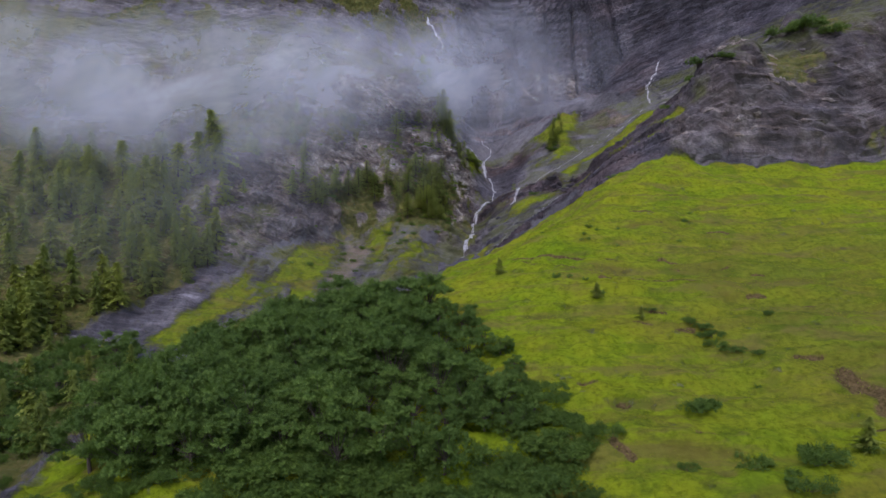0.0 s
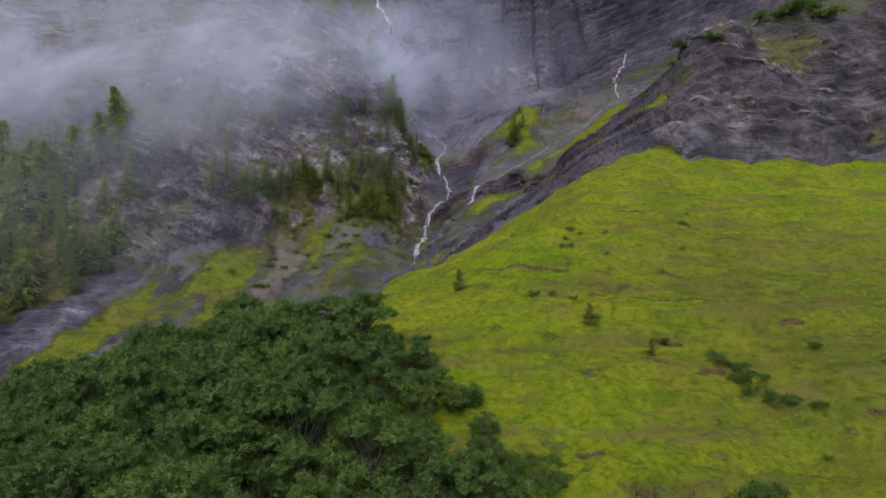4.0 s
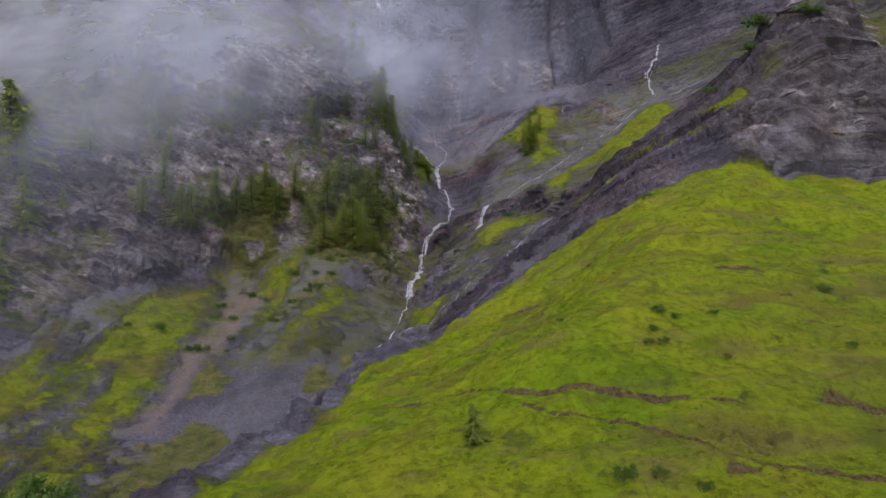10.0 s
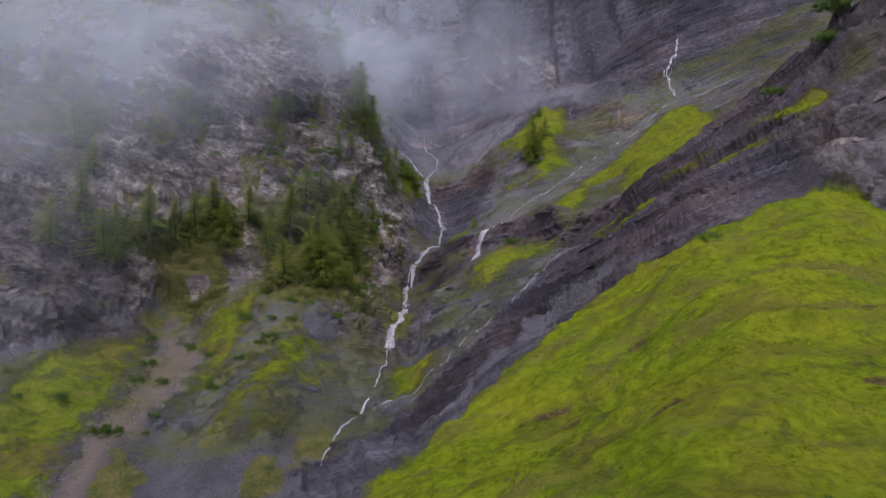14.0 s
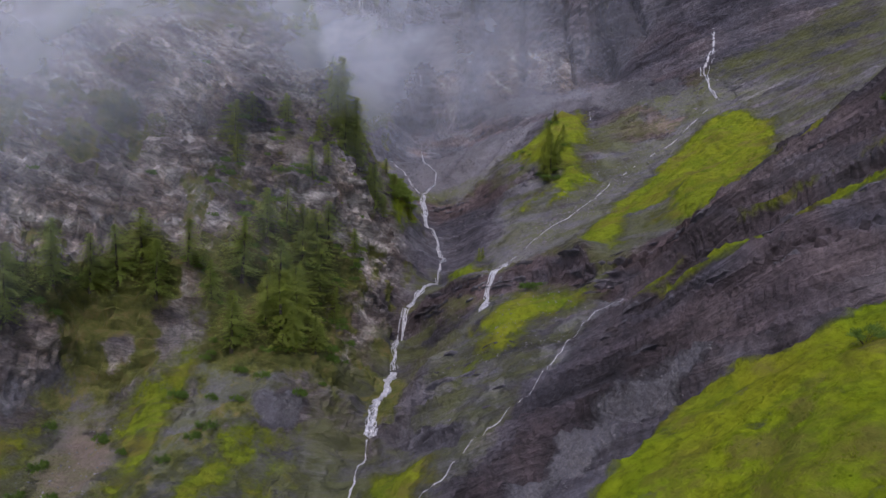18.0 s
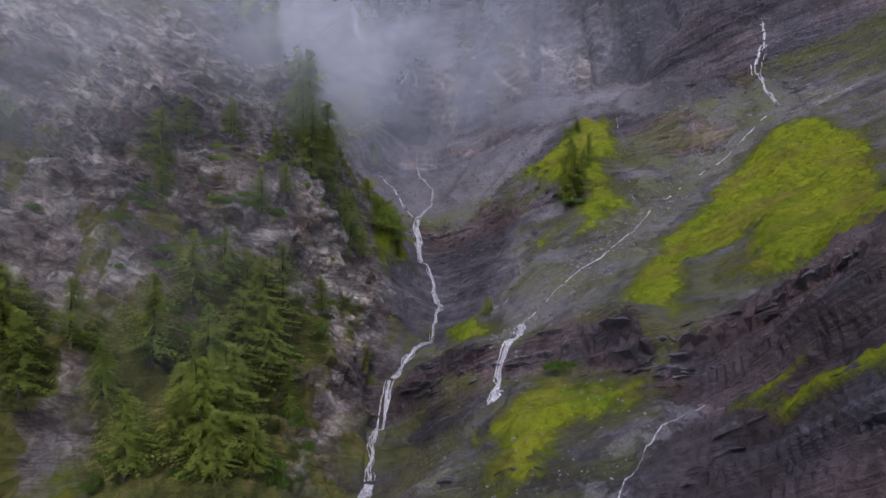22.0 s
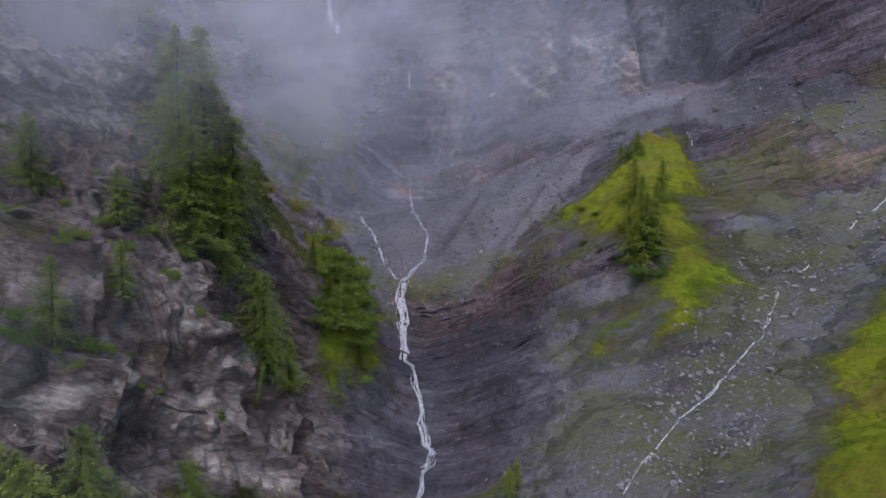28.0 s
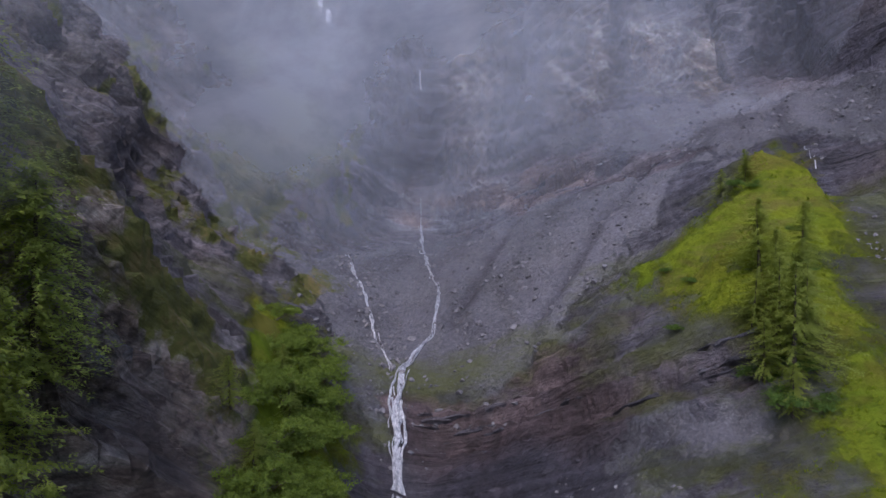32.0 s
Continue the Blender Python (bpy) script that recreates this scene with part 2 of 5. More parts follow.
# valley floor and the grassy foreground
land((-140, 30, 12), (-90, 60, 22), (-45, 30, 24), (0, 20, 20), (60, 20, 24), (140, 30, 34))
land((-25, 58, 36.5), (0, 58, 35), (17.5, 60, 38.5), (32, 66, 39.6), (60, 62, 40.5), (130, 70, 48))
land((-38, 78, 35), (-23, 78, 40.5), (-10, 80, 42.5), (2, 74, 40.5))
land((-68, 120, 33), (-58, 105, 32), (-36, 105, 38), (-18, 102, 42.5))
land((-90, 140, 42), (-68, 132, 35), (-46, 140, 38.3), (-26.6, 153, 39.8), (-14, 152, 40.5))
# the meadow spur: its back, its crest and its broken edge above the gorge
land((-9, 88, 45.5), (2, 92, 47.6), (15.9, 94.7, 50.2), (35, 103, 53.2), (60, 100, 53), (100, 100, 55))
land((20.4, 89.5, 47.6), (30, 78, 43.8))
land((11.4, 104.5, 53), (17, 108, 55), (23.3, 111, 57), (35.4, 119, 59.9), (42.4, 119, 58.7), (70, 122, 61))
land((23, 123.3, 57.8), (30, 134, 62), (35.8, 145.5, 66.5), (47.7, 146.7, 71.4), (54.4, 149, 71.4), (75, 148, 71.2), (96, 150, 71.2), (135, 150, 72))
land((-6.5, 101, 47.4), (-2, 116, 48.6), (1.7, 129, 49.2), (11.3, 140, 53.4), (18, 148, 56.2), (25, 153, 59.4), (33, 155, 65))
land((18.3, 131.7, 54.4), (10, 118, 52.5))
# the main stream bed, fall by fall
land((16.3, 286, 91.5), (12, 270, 87.5), (15, 262, 84), (15.3, 250, 78.6), (14.8, 247, 77))
land((15.6, 241, 70.8), (17.3, 228, 66.6), (16, 219, 63), (11.3, 211.5, 60.8))
land((9.6, 207.5, 55.5), (8.6, 196, 53.4), (7.6, 189.5, 52.4))
land((5.9, 182, 47.6), (2.2, 170, 44), (-1.6, 158, 41), (-3.5, 145, 38.6), (-14, 128, 36), (-40, 118, 33))
land((12.5, 200, 57.2), (18, 190.5, 60))
land((16, 204, 64.2), (13, 208, 62.6))
# banks on both sides of the gorge
land((-9.6, 166, 49.2), (-8.6, 159.6, 44), (-16.4, 157, 41.8))
land((-5.4, 181.5, 53.6), (-3.2, 187.6, 57.6), (1.5, 190, 55))
land((12, 186, 58.6), (16.5, 185, 59.6), (26, 194, 66), (33, 189.3, 66.8))
land((10, 172, 51.5), (19, 162, 56), (28, 169, 61.6), (30, 167.5, 63.2))
land((20, 191.5, 63.2), (18, 200, 64.5), (27, 198, 68.6), (31.5, 193, 70.6))
land((24, 227, 73.4), (24.2, 245, 78.4), (29.9, 246, 84.6), (20, 236, 72.5))
land((34.8, 236, 83.4), (35.2, 243.6, 85.8), (44, 250, 97.6), (36, 226, 78.6), (29, 217, 72.5))
# the second stream, from the foot of its fall to the rim of the gorge
land((75, 250, 106), (72.4, 240, 97.6), (60, 234, 88.5), (46.5, 225, 80.2), (37, 217, 74.5), (29, 211.7, 69.8), (24, 204, 67), (20, 192.5, 63.4))
land((59, 245.6, 97.4), (50.7, 251, 92.8), (47, 242, 90.6), (46, 231, 82.6))
# the banded slab, the upper pasture and the crag above the meadow
land((40, 164, 72.8), (43, 170, 73.2), (43.4, 178.5, 76.6), (55, 188, 83), (68.8, 200, 88.4))
land((34, 181, 65.5), (44, 191, 73), (54, 197, 80))
land((38, 203, 74), (50, 202, 80.6), (56, 210, 82), (63, 219, 89.5), (68, 229, 94), (67, 214, 88.2))
land((58, 150.5, 71.9), (64, 150.5, 72.4), (70, 150.5, 71.8), (84, 151, 71.4))
land((54.4, 153.5, 74), (58.5, 157, 84), (66, 163, 94), (73, 171, 103), (92, 181, 111), (112, 177, 110), (130, 195, 128))
land((73, 157, 85), (92, 160, 87), (115, 160, 88))
land((75, 152, 74.5), (96, 154.5, 75.5))
land((84, 181, 99), (97, 200, 104.5), (112, 220, 112), (140, 210, 120))
land((76, 205, 93), (84, 222, 101))
# the left cliff: foot, face, nose and crest
land((-68, 163, 55), (-55, 164.5, 52), (-34.2, 180.6, 54.4), (-25, 182.5, 50.6))
land((-47, 179.8, 60.6), (-42.5, 180.2, 66.4), (-46, 184, 73), (-58, 182, 72), (-78, 185, 73), (-110, 190, 76))
land((-27.6, 188.8, 58.2), (-24, 195, 68), (-21, 202, 78.5), (-16.3, 209, 80.6), (-12.3, 213, 87), (-5.9, 215.2, 87.6))
land((-14, 186, 56), (-7, 189, 60), (-2.6, 200, 66), (-1.2, 208.6, 71.8), (-0.5, 213, 76.3), (-4.3, 209.5, 83))
land((2.9, 215, 77), (4.6, 219.7, 79.5), (4, 211, 69))
land((-36.8, 212, 100), (-24, 219, 104), (-10.4, 225, 109), (-2.1, 222, 98.4), (3.9, 225, 86.6), (10.5, 228, 78.4))
land((-85, 215, 98), (-110, 230, 112))
land((9, 234.3, 79.2), (7.2, 242, 82.2), (2.8, 253.8, 87.6), (-1.8, 250.5, 88), (-4, 243, 92.5))
land((-3, 255.4, 95), (-8.8, 265, 105), (-22, 258, 118))
# the head wall: foot and rising face
land((1, 266, 90.5), (7.5, 276, 90.4), (12.8, 287.5, 98.5), (26, 284, 96.6), (43, 288, 113), (52, 283, 109.4), (62, 284, 112))
land((28, 268, 92), (40, 268, 98), (50, 266, 102))
land((84, 260.6, 117), (79.4, 259, 115.7), (70, 268, 113))
land((-30, 280, 145), (0, 294, 140), (20, 303, 145), (45, 303, 150), (70, 296, 150), (95, 285, 150), (130, 270, 150))
land((-60, 270, 150), (-120, 280, 160))
land((-120, 330, 235), (0, 345, 245), (120, 330, 240))
LAND = np.array(LAND)


def hash3(i, j, k):
    n = (i * 374761393 + j * 668265263 + k * 2147483647) & 0xFFFFFFFF
    n = ((n ^ (n >> 13)) * 1274126177) & 0xFFFFFFFF
    return ((n ^ (n >> 16)) & 0xFFFF) / 65535.0


def vnoise(p):
    """Smooth noise from 0 to 1 at the places p (n x 3)."""
    f = np.floor(p)
    i = f.astype(np.int64)
    u = p - f
    u = u * u * (3 - 2 * u)
    r = 0
    for a in (0, 1):
        for b in (0, 1):
            for c in (0, 1):
                w = (u[:, 0] if a else 1 - u[:, 0]) * (u[:, 1] if b else 1 - u[:, 1]) * (u[:, 2] if c else 1 - u[:, 2])
                r = r + w * hash3(i[:, 0] + a, i[:, 1] + b, i[:, 2] + c)
    return r


def fbm(p, octaves=4, gain=0.5):
    r, amp, total = 0, 1.0, 0.0
    for o in range(octaves):
        r = r + amp * vnoise(p * 2.03 ** o + 17.3 * o)
        total += amp
        amp *= gain
    return r / total


def solve_land():
    x = LAND[:, :2] / 100
    d = np.linalg.norm(x[:, None] - x[None], axis=2)
    n = len(x)
    m = np.zeros((n + 3, n + 3))
    m[:n, :n] = d - 0.004 * np.eye(n)
    one = np.column_stack([np.ones(n), x])
    m[:n, n:] = one
    m[n:, :n] = one.T
    return np.linalg.solve(m, np.append(LAND[:, 2], [0, 0, 0]))


WEIGHTS = solve_land()


# ledges and small cliffs: the high side lies to the left of each course
RIM = [(10.3, 210), (14, 206.8), (18.5, 203), (21, 198.5), (26, 196.8), (29.5, 192.5), (33, 189.5)]
SLAB_EDGE = [(31, 187), (35.6, 188.2), (40.3, 188.5), (44.2, 185.6), (48, 183)]
KNOLL_LEDGE = [(15.6, 247.2), (23.3, 245.4), (26.9, 242.5), (33, 237.8), (37.1, 236)]
WALL_LEDGE = [(17.3, 285.6), (23.9, 283.3), (33.4, 277.3), (41.4, 266)]
SCARPS = [
    (RIM, 4.2, 3.0),
    (SLAB_EDGE, 4.6, 3.5),
    ([(22.7, 161.6), (26.9, 157.7), (32, 153.2), (38.7, 154.6)], 1.6, 2.0),
    ([(30.7, 175.8), (39.4, 175.7), (43.8, 171.7), (48.1, 165.2), (55, 160)], 2.2, 2.6),
    ([(26.4, 165.7), (28.8, 163.2), (35.5, 166.4), (42.3, 160.9), (48, 157)], 1.8, 2.4),
    ([(24.8, 232.5), (27.4, 230.9), (31, 229.5), (34.8, 229.1)], 1.1, 1.8),
    ([(24, 172), (29.4, 175.5), (33, 172), (37, 165)], 1.1, 2.0),
    ([(8.3, 179.6), (12.4, 174.8), (16.4, 171)], 2.2, 3.0),
    (KNOLL_LEDGE, 1.0, 1.6),
    ([(24, 241), (26.3, 239.5), (31.7, 234.2), (37, 231.3)], 1.4, 2.5),
    (WALL_LEDGE, 2.2, 2.5),
    ([(-44.9, 170), (-40, 174.6), (-35.1, 181.1), (-26.6, 188.2), (-18, 189.5)], 6.0, 5.0),
    ([(-52, 182), (-44, 187), (-38, 190), (-31, 193), (-24, 197)], 4.0, 4.0),
    ([(-13, 206), (-7, 207), (-2, 206)], 5.0, 4.0),
    ([(-6.8, 182.6), (-3.9, 182), (-1.5, 184.5)], 4.5, 3.0),
    ([(51, 151.6), (60, 153), (75, 152.6), (98, 154), (130, 155)], 6.0, 5.0),
    ([(0, 262), (6, 276), (14, 289), (26, 287), (43, 290), (52, 285), (62, 287)], 5.0, 4.0),
]


def scarp(x, y, course, drop, reach):
    """The land lifted above and lowered below a ledge, dying away at its ends."""
    best, side, run = np.full(len(x), 1e9), np.zeros(len(x)), np.zeros(len(x))
    last = len(course) - 2
    for k, ((ax, ay), (bx, by)) in enumerate(zip(course, course[1:])):
        dx, dy = bx - ax, by - ay
        u = np.clip(((x - ax) * dx + (y - ay) * dy) / (dx * dx + dy * dy), 0, 1)
        px, py = x - ax - u * dx, y - ay - u * dy
        d = np.hypot(px, py)
        near = d < best
        best = np.where(near, d, best)
        side = np.where(near, (dx * py - dy * px) / math.hypot(dx, dy), side)
        end = np.ones(len(x))
        if k == 0:
            end = np.minimum(end, u * 2)
        if k == last:
            end = np.minimum(end, (1 - u) * 2)
        run = np.where(near, np.clip(end, 0, 1), run)
    return 0.5 * drop * run * np.tanh(side / max(0.6, 0.3 * drop)) * np.exp(-best / reach)


def height(x, y):
    """The height of the land with its ledges, without its relief."""
    z = smooth_height(x, y)
    core = (np.abs(x) < 150) & (y > 140) & (y < 320)
    cx, cy = x[core], y[core]
    sway = fbm(np.column_stack([cx, cy, 0 * cx]) * 0.22 + 51, 3) - 0.5
    for course, drop, reach in SCARPS:
        z[core] += scarp(cx + sway * 1.5, cy + sway * 2.2, course, drop, reach)
    return z


def smooth_height(x, y):
    """The height of the land between its lines."""
    cx, cy = np.clip(x, -150, 150), np.clip(y, 15, 350)
    q = np.column_stack([cx, cy]) / 100
    z = np.empty(len(q))
    c = LAND[:, :2] / 100
    for s in range(0, len(q), 20000):
        e = q[s:s + 20000]
        d = np.sqrt(((e[:, None] - c[None]) ** 2).sum(2))
        z[s:s + 20000] = d @ WEIGHTS[:-3] + WEIGHTS[-3] + e @ WEIGHTS[-2:]
    return z + 0.45 * np.hypot(x - cx, np.maximum(y - cy, 0)) - 0.05 * np.maximum(cy - y, 0)


# ---- what covers the land: outlines of pastures, scree and bare soil in plan ----
def inside(x, y, outline, soft):
    """1 within the outline, 0 outside it, fading over soft metres."""
    hit = np.zeros(len(x), bool)
    dist = np.full(len(x), 1e9)
    for (ax, ay), (bx, by) in zip(outline, outline[1:] + outline[:1]):
        dx, dy = bx - ax, by - ay
        u = np.clip(((x - ax) * dx + (y - ay) * dy) / (dx * dx + dy * dy), 0, 1)
        dist = np.minimum(dist, np.hypot(x - ax - u * dx, y - ay - u * dy))
        hit ^= ((ay > y) != (by > y)) & (x < ax + dx * (y - ay) / (dy if dy else 1e-9))
    return np.clip(0.5 + np.where(hit, dist, -dist) / soft, 0, 1)


def along(x, y, course, width):
    """1 on the course, falling to 0 at width metres from it."""
    dist = np.full(len(x), 1e9)
    for (ax, ay), (bx, by) in zip(course, course[1:]):
        dx, dy = bx - ax, by - ay
        u = np.clip(((x - ax) * dx + (y - ay) * dy) / (dx * dx + dy * dy), 0, 1)
        dist = np.minimum(dist, np.hypot(x - ax - u * dx, y - ay - u * dy))
    return np.clip(1 - dist / width, 0, 1)


MEADOW = [(-320, -420), (-60, 20), (-42, 58), (-40, 85), (-28, 104), (-10, 104), (-3, 117), (1, 129), (10.6, 139.5), (17.5, 147), (24, 152), (31, 154.5), (38, 151.5), (48, 151), (56, 152), (75, 151), (98, 153), (170, 152), (600, 160), (600, -420)]
PASTURE = [(66, 231), (71, 226), (70, 214), (60, 198), (57, 189), (49, 186), (43.2, 193.1), (48, 201.4), (42.2, 202.3), (36, 192), (32, 198), (34.3, 203), (42.6, 213.1), (53.9, 223)]
KNOLL = [(41, 250), (49.5, 260), (52, 258.5), (47.3, 240.4), (44.6, 239.5), (44, 233), (45.9, 228.3), (42.1, 227.9), (38.7, 224.4), (34.4, 223.5), (37.9, 227.3), (34.2, 226.6), (30.1, 225.3), (32.6, 228.5), (36.3, 229), (39.8, 233.4), (37.7, 236.2), (34.7, 240.1), (31.8, 248), (36.9, 249.2)]
SLAB_GRASS = [(24, 194), (31.5, 189), (30.6, 185.4), (25.3, 186), (22.4, 182.8), (18.3, 181.6), (15.2, 180), (19, 184.2), (18.7, 191)]
SHELF_GRASS = [(17, 220.5), (22.8, 219), (23.5, 208), (18.1, 214)]
NOSE_GRASS = [(6.5, 211.5), (11, 218.5), (12.6, 217), (9, 210.6)]
RIDGE_GRASS = [(3.2, 240), (2.4, 252), (7.3, 251.5), (12.6, 244), (13.7, 230), (11, 222.5), (8.4, 223), (6.5, 229)]
APRON_WEST = [(-48, 164), (-38, 175.5), (-28.3, 187), (-26, 184), (-28.3, 163.4), (-29, 153), (-27, 140), (-30, 126), (-48, 122), (-62, 132)]
APRON_EAST = [(-24, 187.5), (-11.6, 191), (-7.5, 186), (-12.2, 182), (-1.5, 184), (-2.4, 177.5), (-6.5, 169), (-9, 162), (-19, 164), (-19, 174)]
LOW_GRASS = [(6.8, 174), (13.4, 172.5), (10.5, 166), (5.1, 166.5)]
WOODED = [(-56, 150), (-52, 163), (-48, 176), (-60, 181), (-75, 186), (-130, 200), (-700, 220), (-700, 90), (-90, 100), (-70, 135)]
BROWN_SCREE = [(-28.5, 146), (-27.7, 175.9), (-25, 185), (-19, 183), (-20.7, 167.6), (-25.6, 154), (-25, 145)]
BASIN = [(2, 262), (9, 250), (14, 243), (22, 244), (30, 250), (44, 262), (53, 262), (64, 240), (74, 244), (64, 262), (55, 280), (40, 284), (22, 284), (8, 277)]
VALE = [(-700, -420), (-330, -420), (-62, 20), (-44, 58), (-40, 85), (-44, 106), (-60, 128), (-90, 135), (-700, 140)]
FACE = [(-38, 219), (-24, 219), (-10, 224), (-2, 223), (4, 222.5), (5, 213), (0, 207), (-4, 203), (-9, 200.5), (-16, 199.5), (-24, 204)]
SLAB = [(6, 152), (17, 153.5), (26, 157), (32, 154), (50, 154), (80, 180), (90, 205), (60, 198), (46, 192), (40, 188), (33, 184), (27, 174), (17, 166), (8, 160)]
EARTH = [(16, 247), (16, 222), (20, 211), (27, 199), (34, 194), (37, 198), (46, 208), (54, 216), (64, 228), (66, 235), (50, 240), (44, 233), (40, 236), (33, 245), (26, 249)]
RUNNEL = [(34, 186), (30, 178), (25, 172), (14, 166), (6, 163), (10, 170), (20, 178), (28, 185)]
CREST = [(44.7, 141.6), (36.9, 134.6), (29.5, 128.1), (24.7, 119.5), (21.1, 115.7), (16.1, 109.7)]
DARK_BANK = [(15.5, 247), (24, 244.5), (29, 238), (27, 230), (23, 221), (19, 213), (16.5, 222)]
SHELVES = [(34.4, 178.7), (39, 173.6), (43, 171.5), (47, 166), (56, 160)]
LEDGE = [(44, 196), (50, 189), (57, 186), (70, 194), (84, 205)]
GRAVEL = [(31, 156), (24, 155), (15, 149.5), (7, 142), (8.5, 146.5), (19.5, 156.5), (27, 159.5), (34, 157)]
MAIN_BED = [(16.2, 285.4), (17.1, 268.6), (18.4, 261), (17.6, 254.9), (15.3, 251), (14.8, 248.1), (15.2, 242), (16.7, 230), (17.5, 225.7), (15.2, 217.5), (12.5, 213.3), (10.6, 211), (9.2, 205), (8.7, 197), (7.4, 190), (5.8, 183), (4.4, 174), (-0.6, 162.3), (-4, 148.5), (-14, 128), (-40, 118)]
SIDE_BED = [(73.8, 246), (73.1, 240), (66.2, 235.5), (55.7, 230.2), (46.6, 226.1), (42.4, 220.7), (36.6, 216.9), (29.3, 212), (24.8, 206.8), (23.5, 200.4), (21.2, 197.8), (19.6, 193)]


def spread(a, b, fine, core, growth=1.035):
    """Grid lines over a..b, fine apart in the core and wider outside it."""
    line, step = list(np.arange(core[0], core[1], fine)), fine
    while line[-1] < b:
        step = min(step * growth, 90)
        line.append(line[-1] + step)
    step = fine
    while line[0] > a:
        step = min(step * growth, 90)
        line.insert(0, line[0] - step)
    return np.array(line)


BEDDING = np.array(Euler((radians(-48), radians(2), 0)).to_matrix())


SLANT = np.array(Euler((radians(20), radians(40), radians(30))).to_matrix())


def relief(p, rock, loose, grass):
    """How far the land stands out from its smooth shape at each place."""
    q = p @ BEDDING
    bend = (fbm(q * 0.018 + 5, 3) - 0.5) * 7
    saw = lambda v: (v % 1) ** 1.7
    thick = fbm(q * (0.02, 0.02, 0.0) + 31, 2)
    ledge = saw((q[:, 2] + bend) / 4.6) * 2.4 * thick + saw((q[:, 2] + bend) / 1.9 + 0.3) * 0.95 + fbm(q * (0.035, 0.035, 0.55), 4, 0.6) * 1.7 + 0.2
    ribs = np.abs(fbm(p * (0.13, 0.13, 0.11), 5, 0.55) - 0.5) * np.where(p[:, 0] < 6, 6.0, 1.6)
    lump = (fbm(p * 0.05 + 9, 5, 0.55) - 0.5) * 6
    fold = np.where(p[:, 0] < 8, (0.5 - np.abs(fbm(p @ SLANT * (0.05, 0.16, 0.16) + 60, 4, 0.55) - 0.5) * 2) * 5.0, 0) * np.clip((220 - p[:, 1]) / 6, 0, 1)
    chips = (fbm(q * (0.16, 0.16, 1.2), 3, 0.65) - 0.5) * np.where(p[:, 0] < 8, 2.3, 1.5)
    stone = rock * (ledge - 2.0 + (ribs - 0.9) + lump * np.where(p[:, 0] < 6, 0.7, 0.3) + chips + fold)
    gravel = loose * ((fbm(p * 0.9, 3) - 0.5) * 0.6 + (fbm(p * (0.20, 0.10, 0.05), 4) - 0.5) * 1.9)
    step = (fbm(p * (0.07, 0.30, 0.3), 3) - 0.5) * 2.1 + (fbm(p * (0.16, 0.7, 0.7) + 15, 3) - 0.5) * 0.9
    turf = grass * ((fbm(p * 0.06, 4) - 0.5) * 2.4 + step + (fbm(p * 0.6, 3) - 0.5) * 0.9)
    return stone + gravel + turf


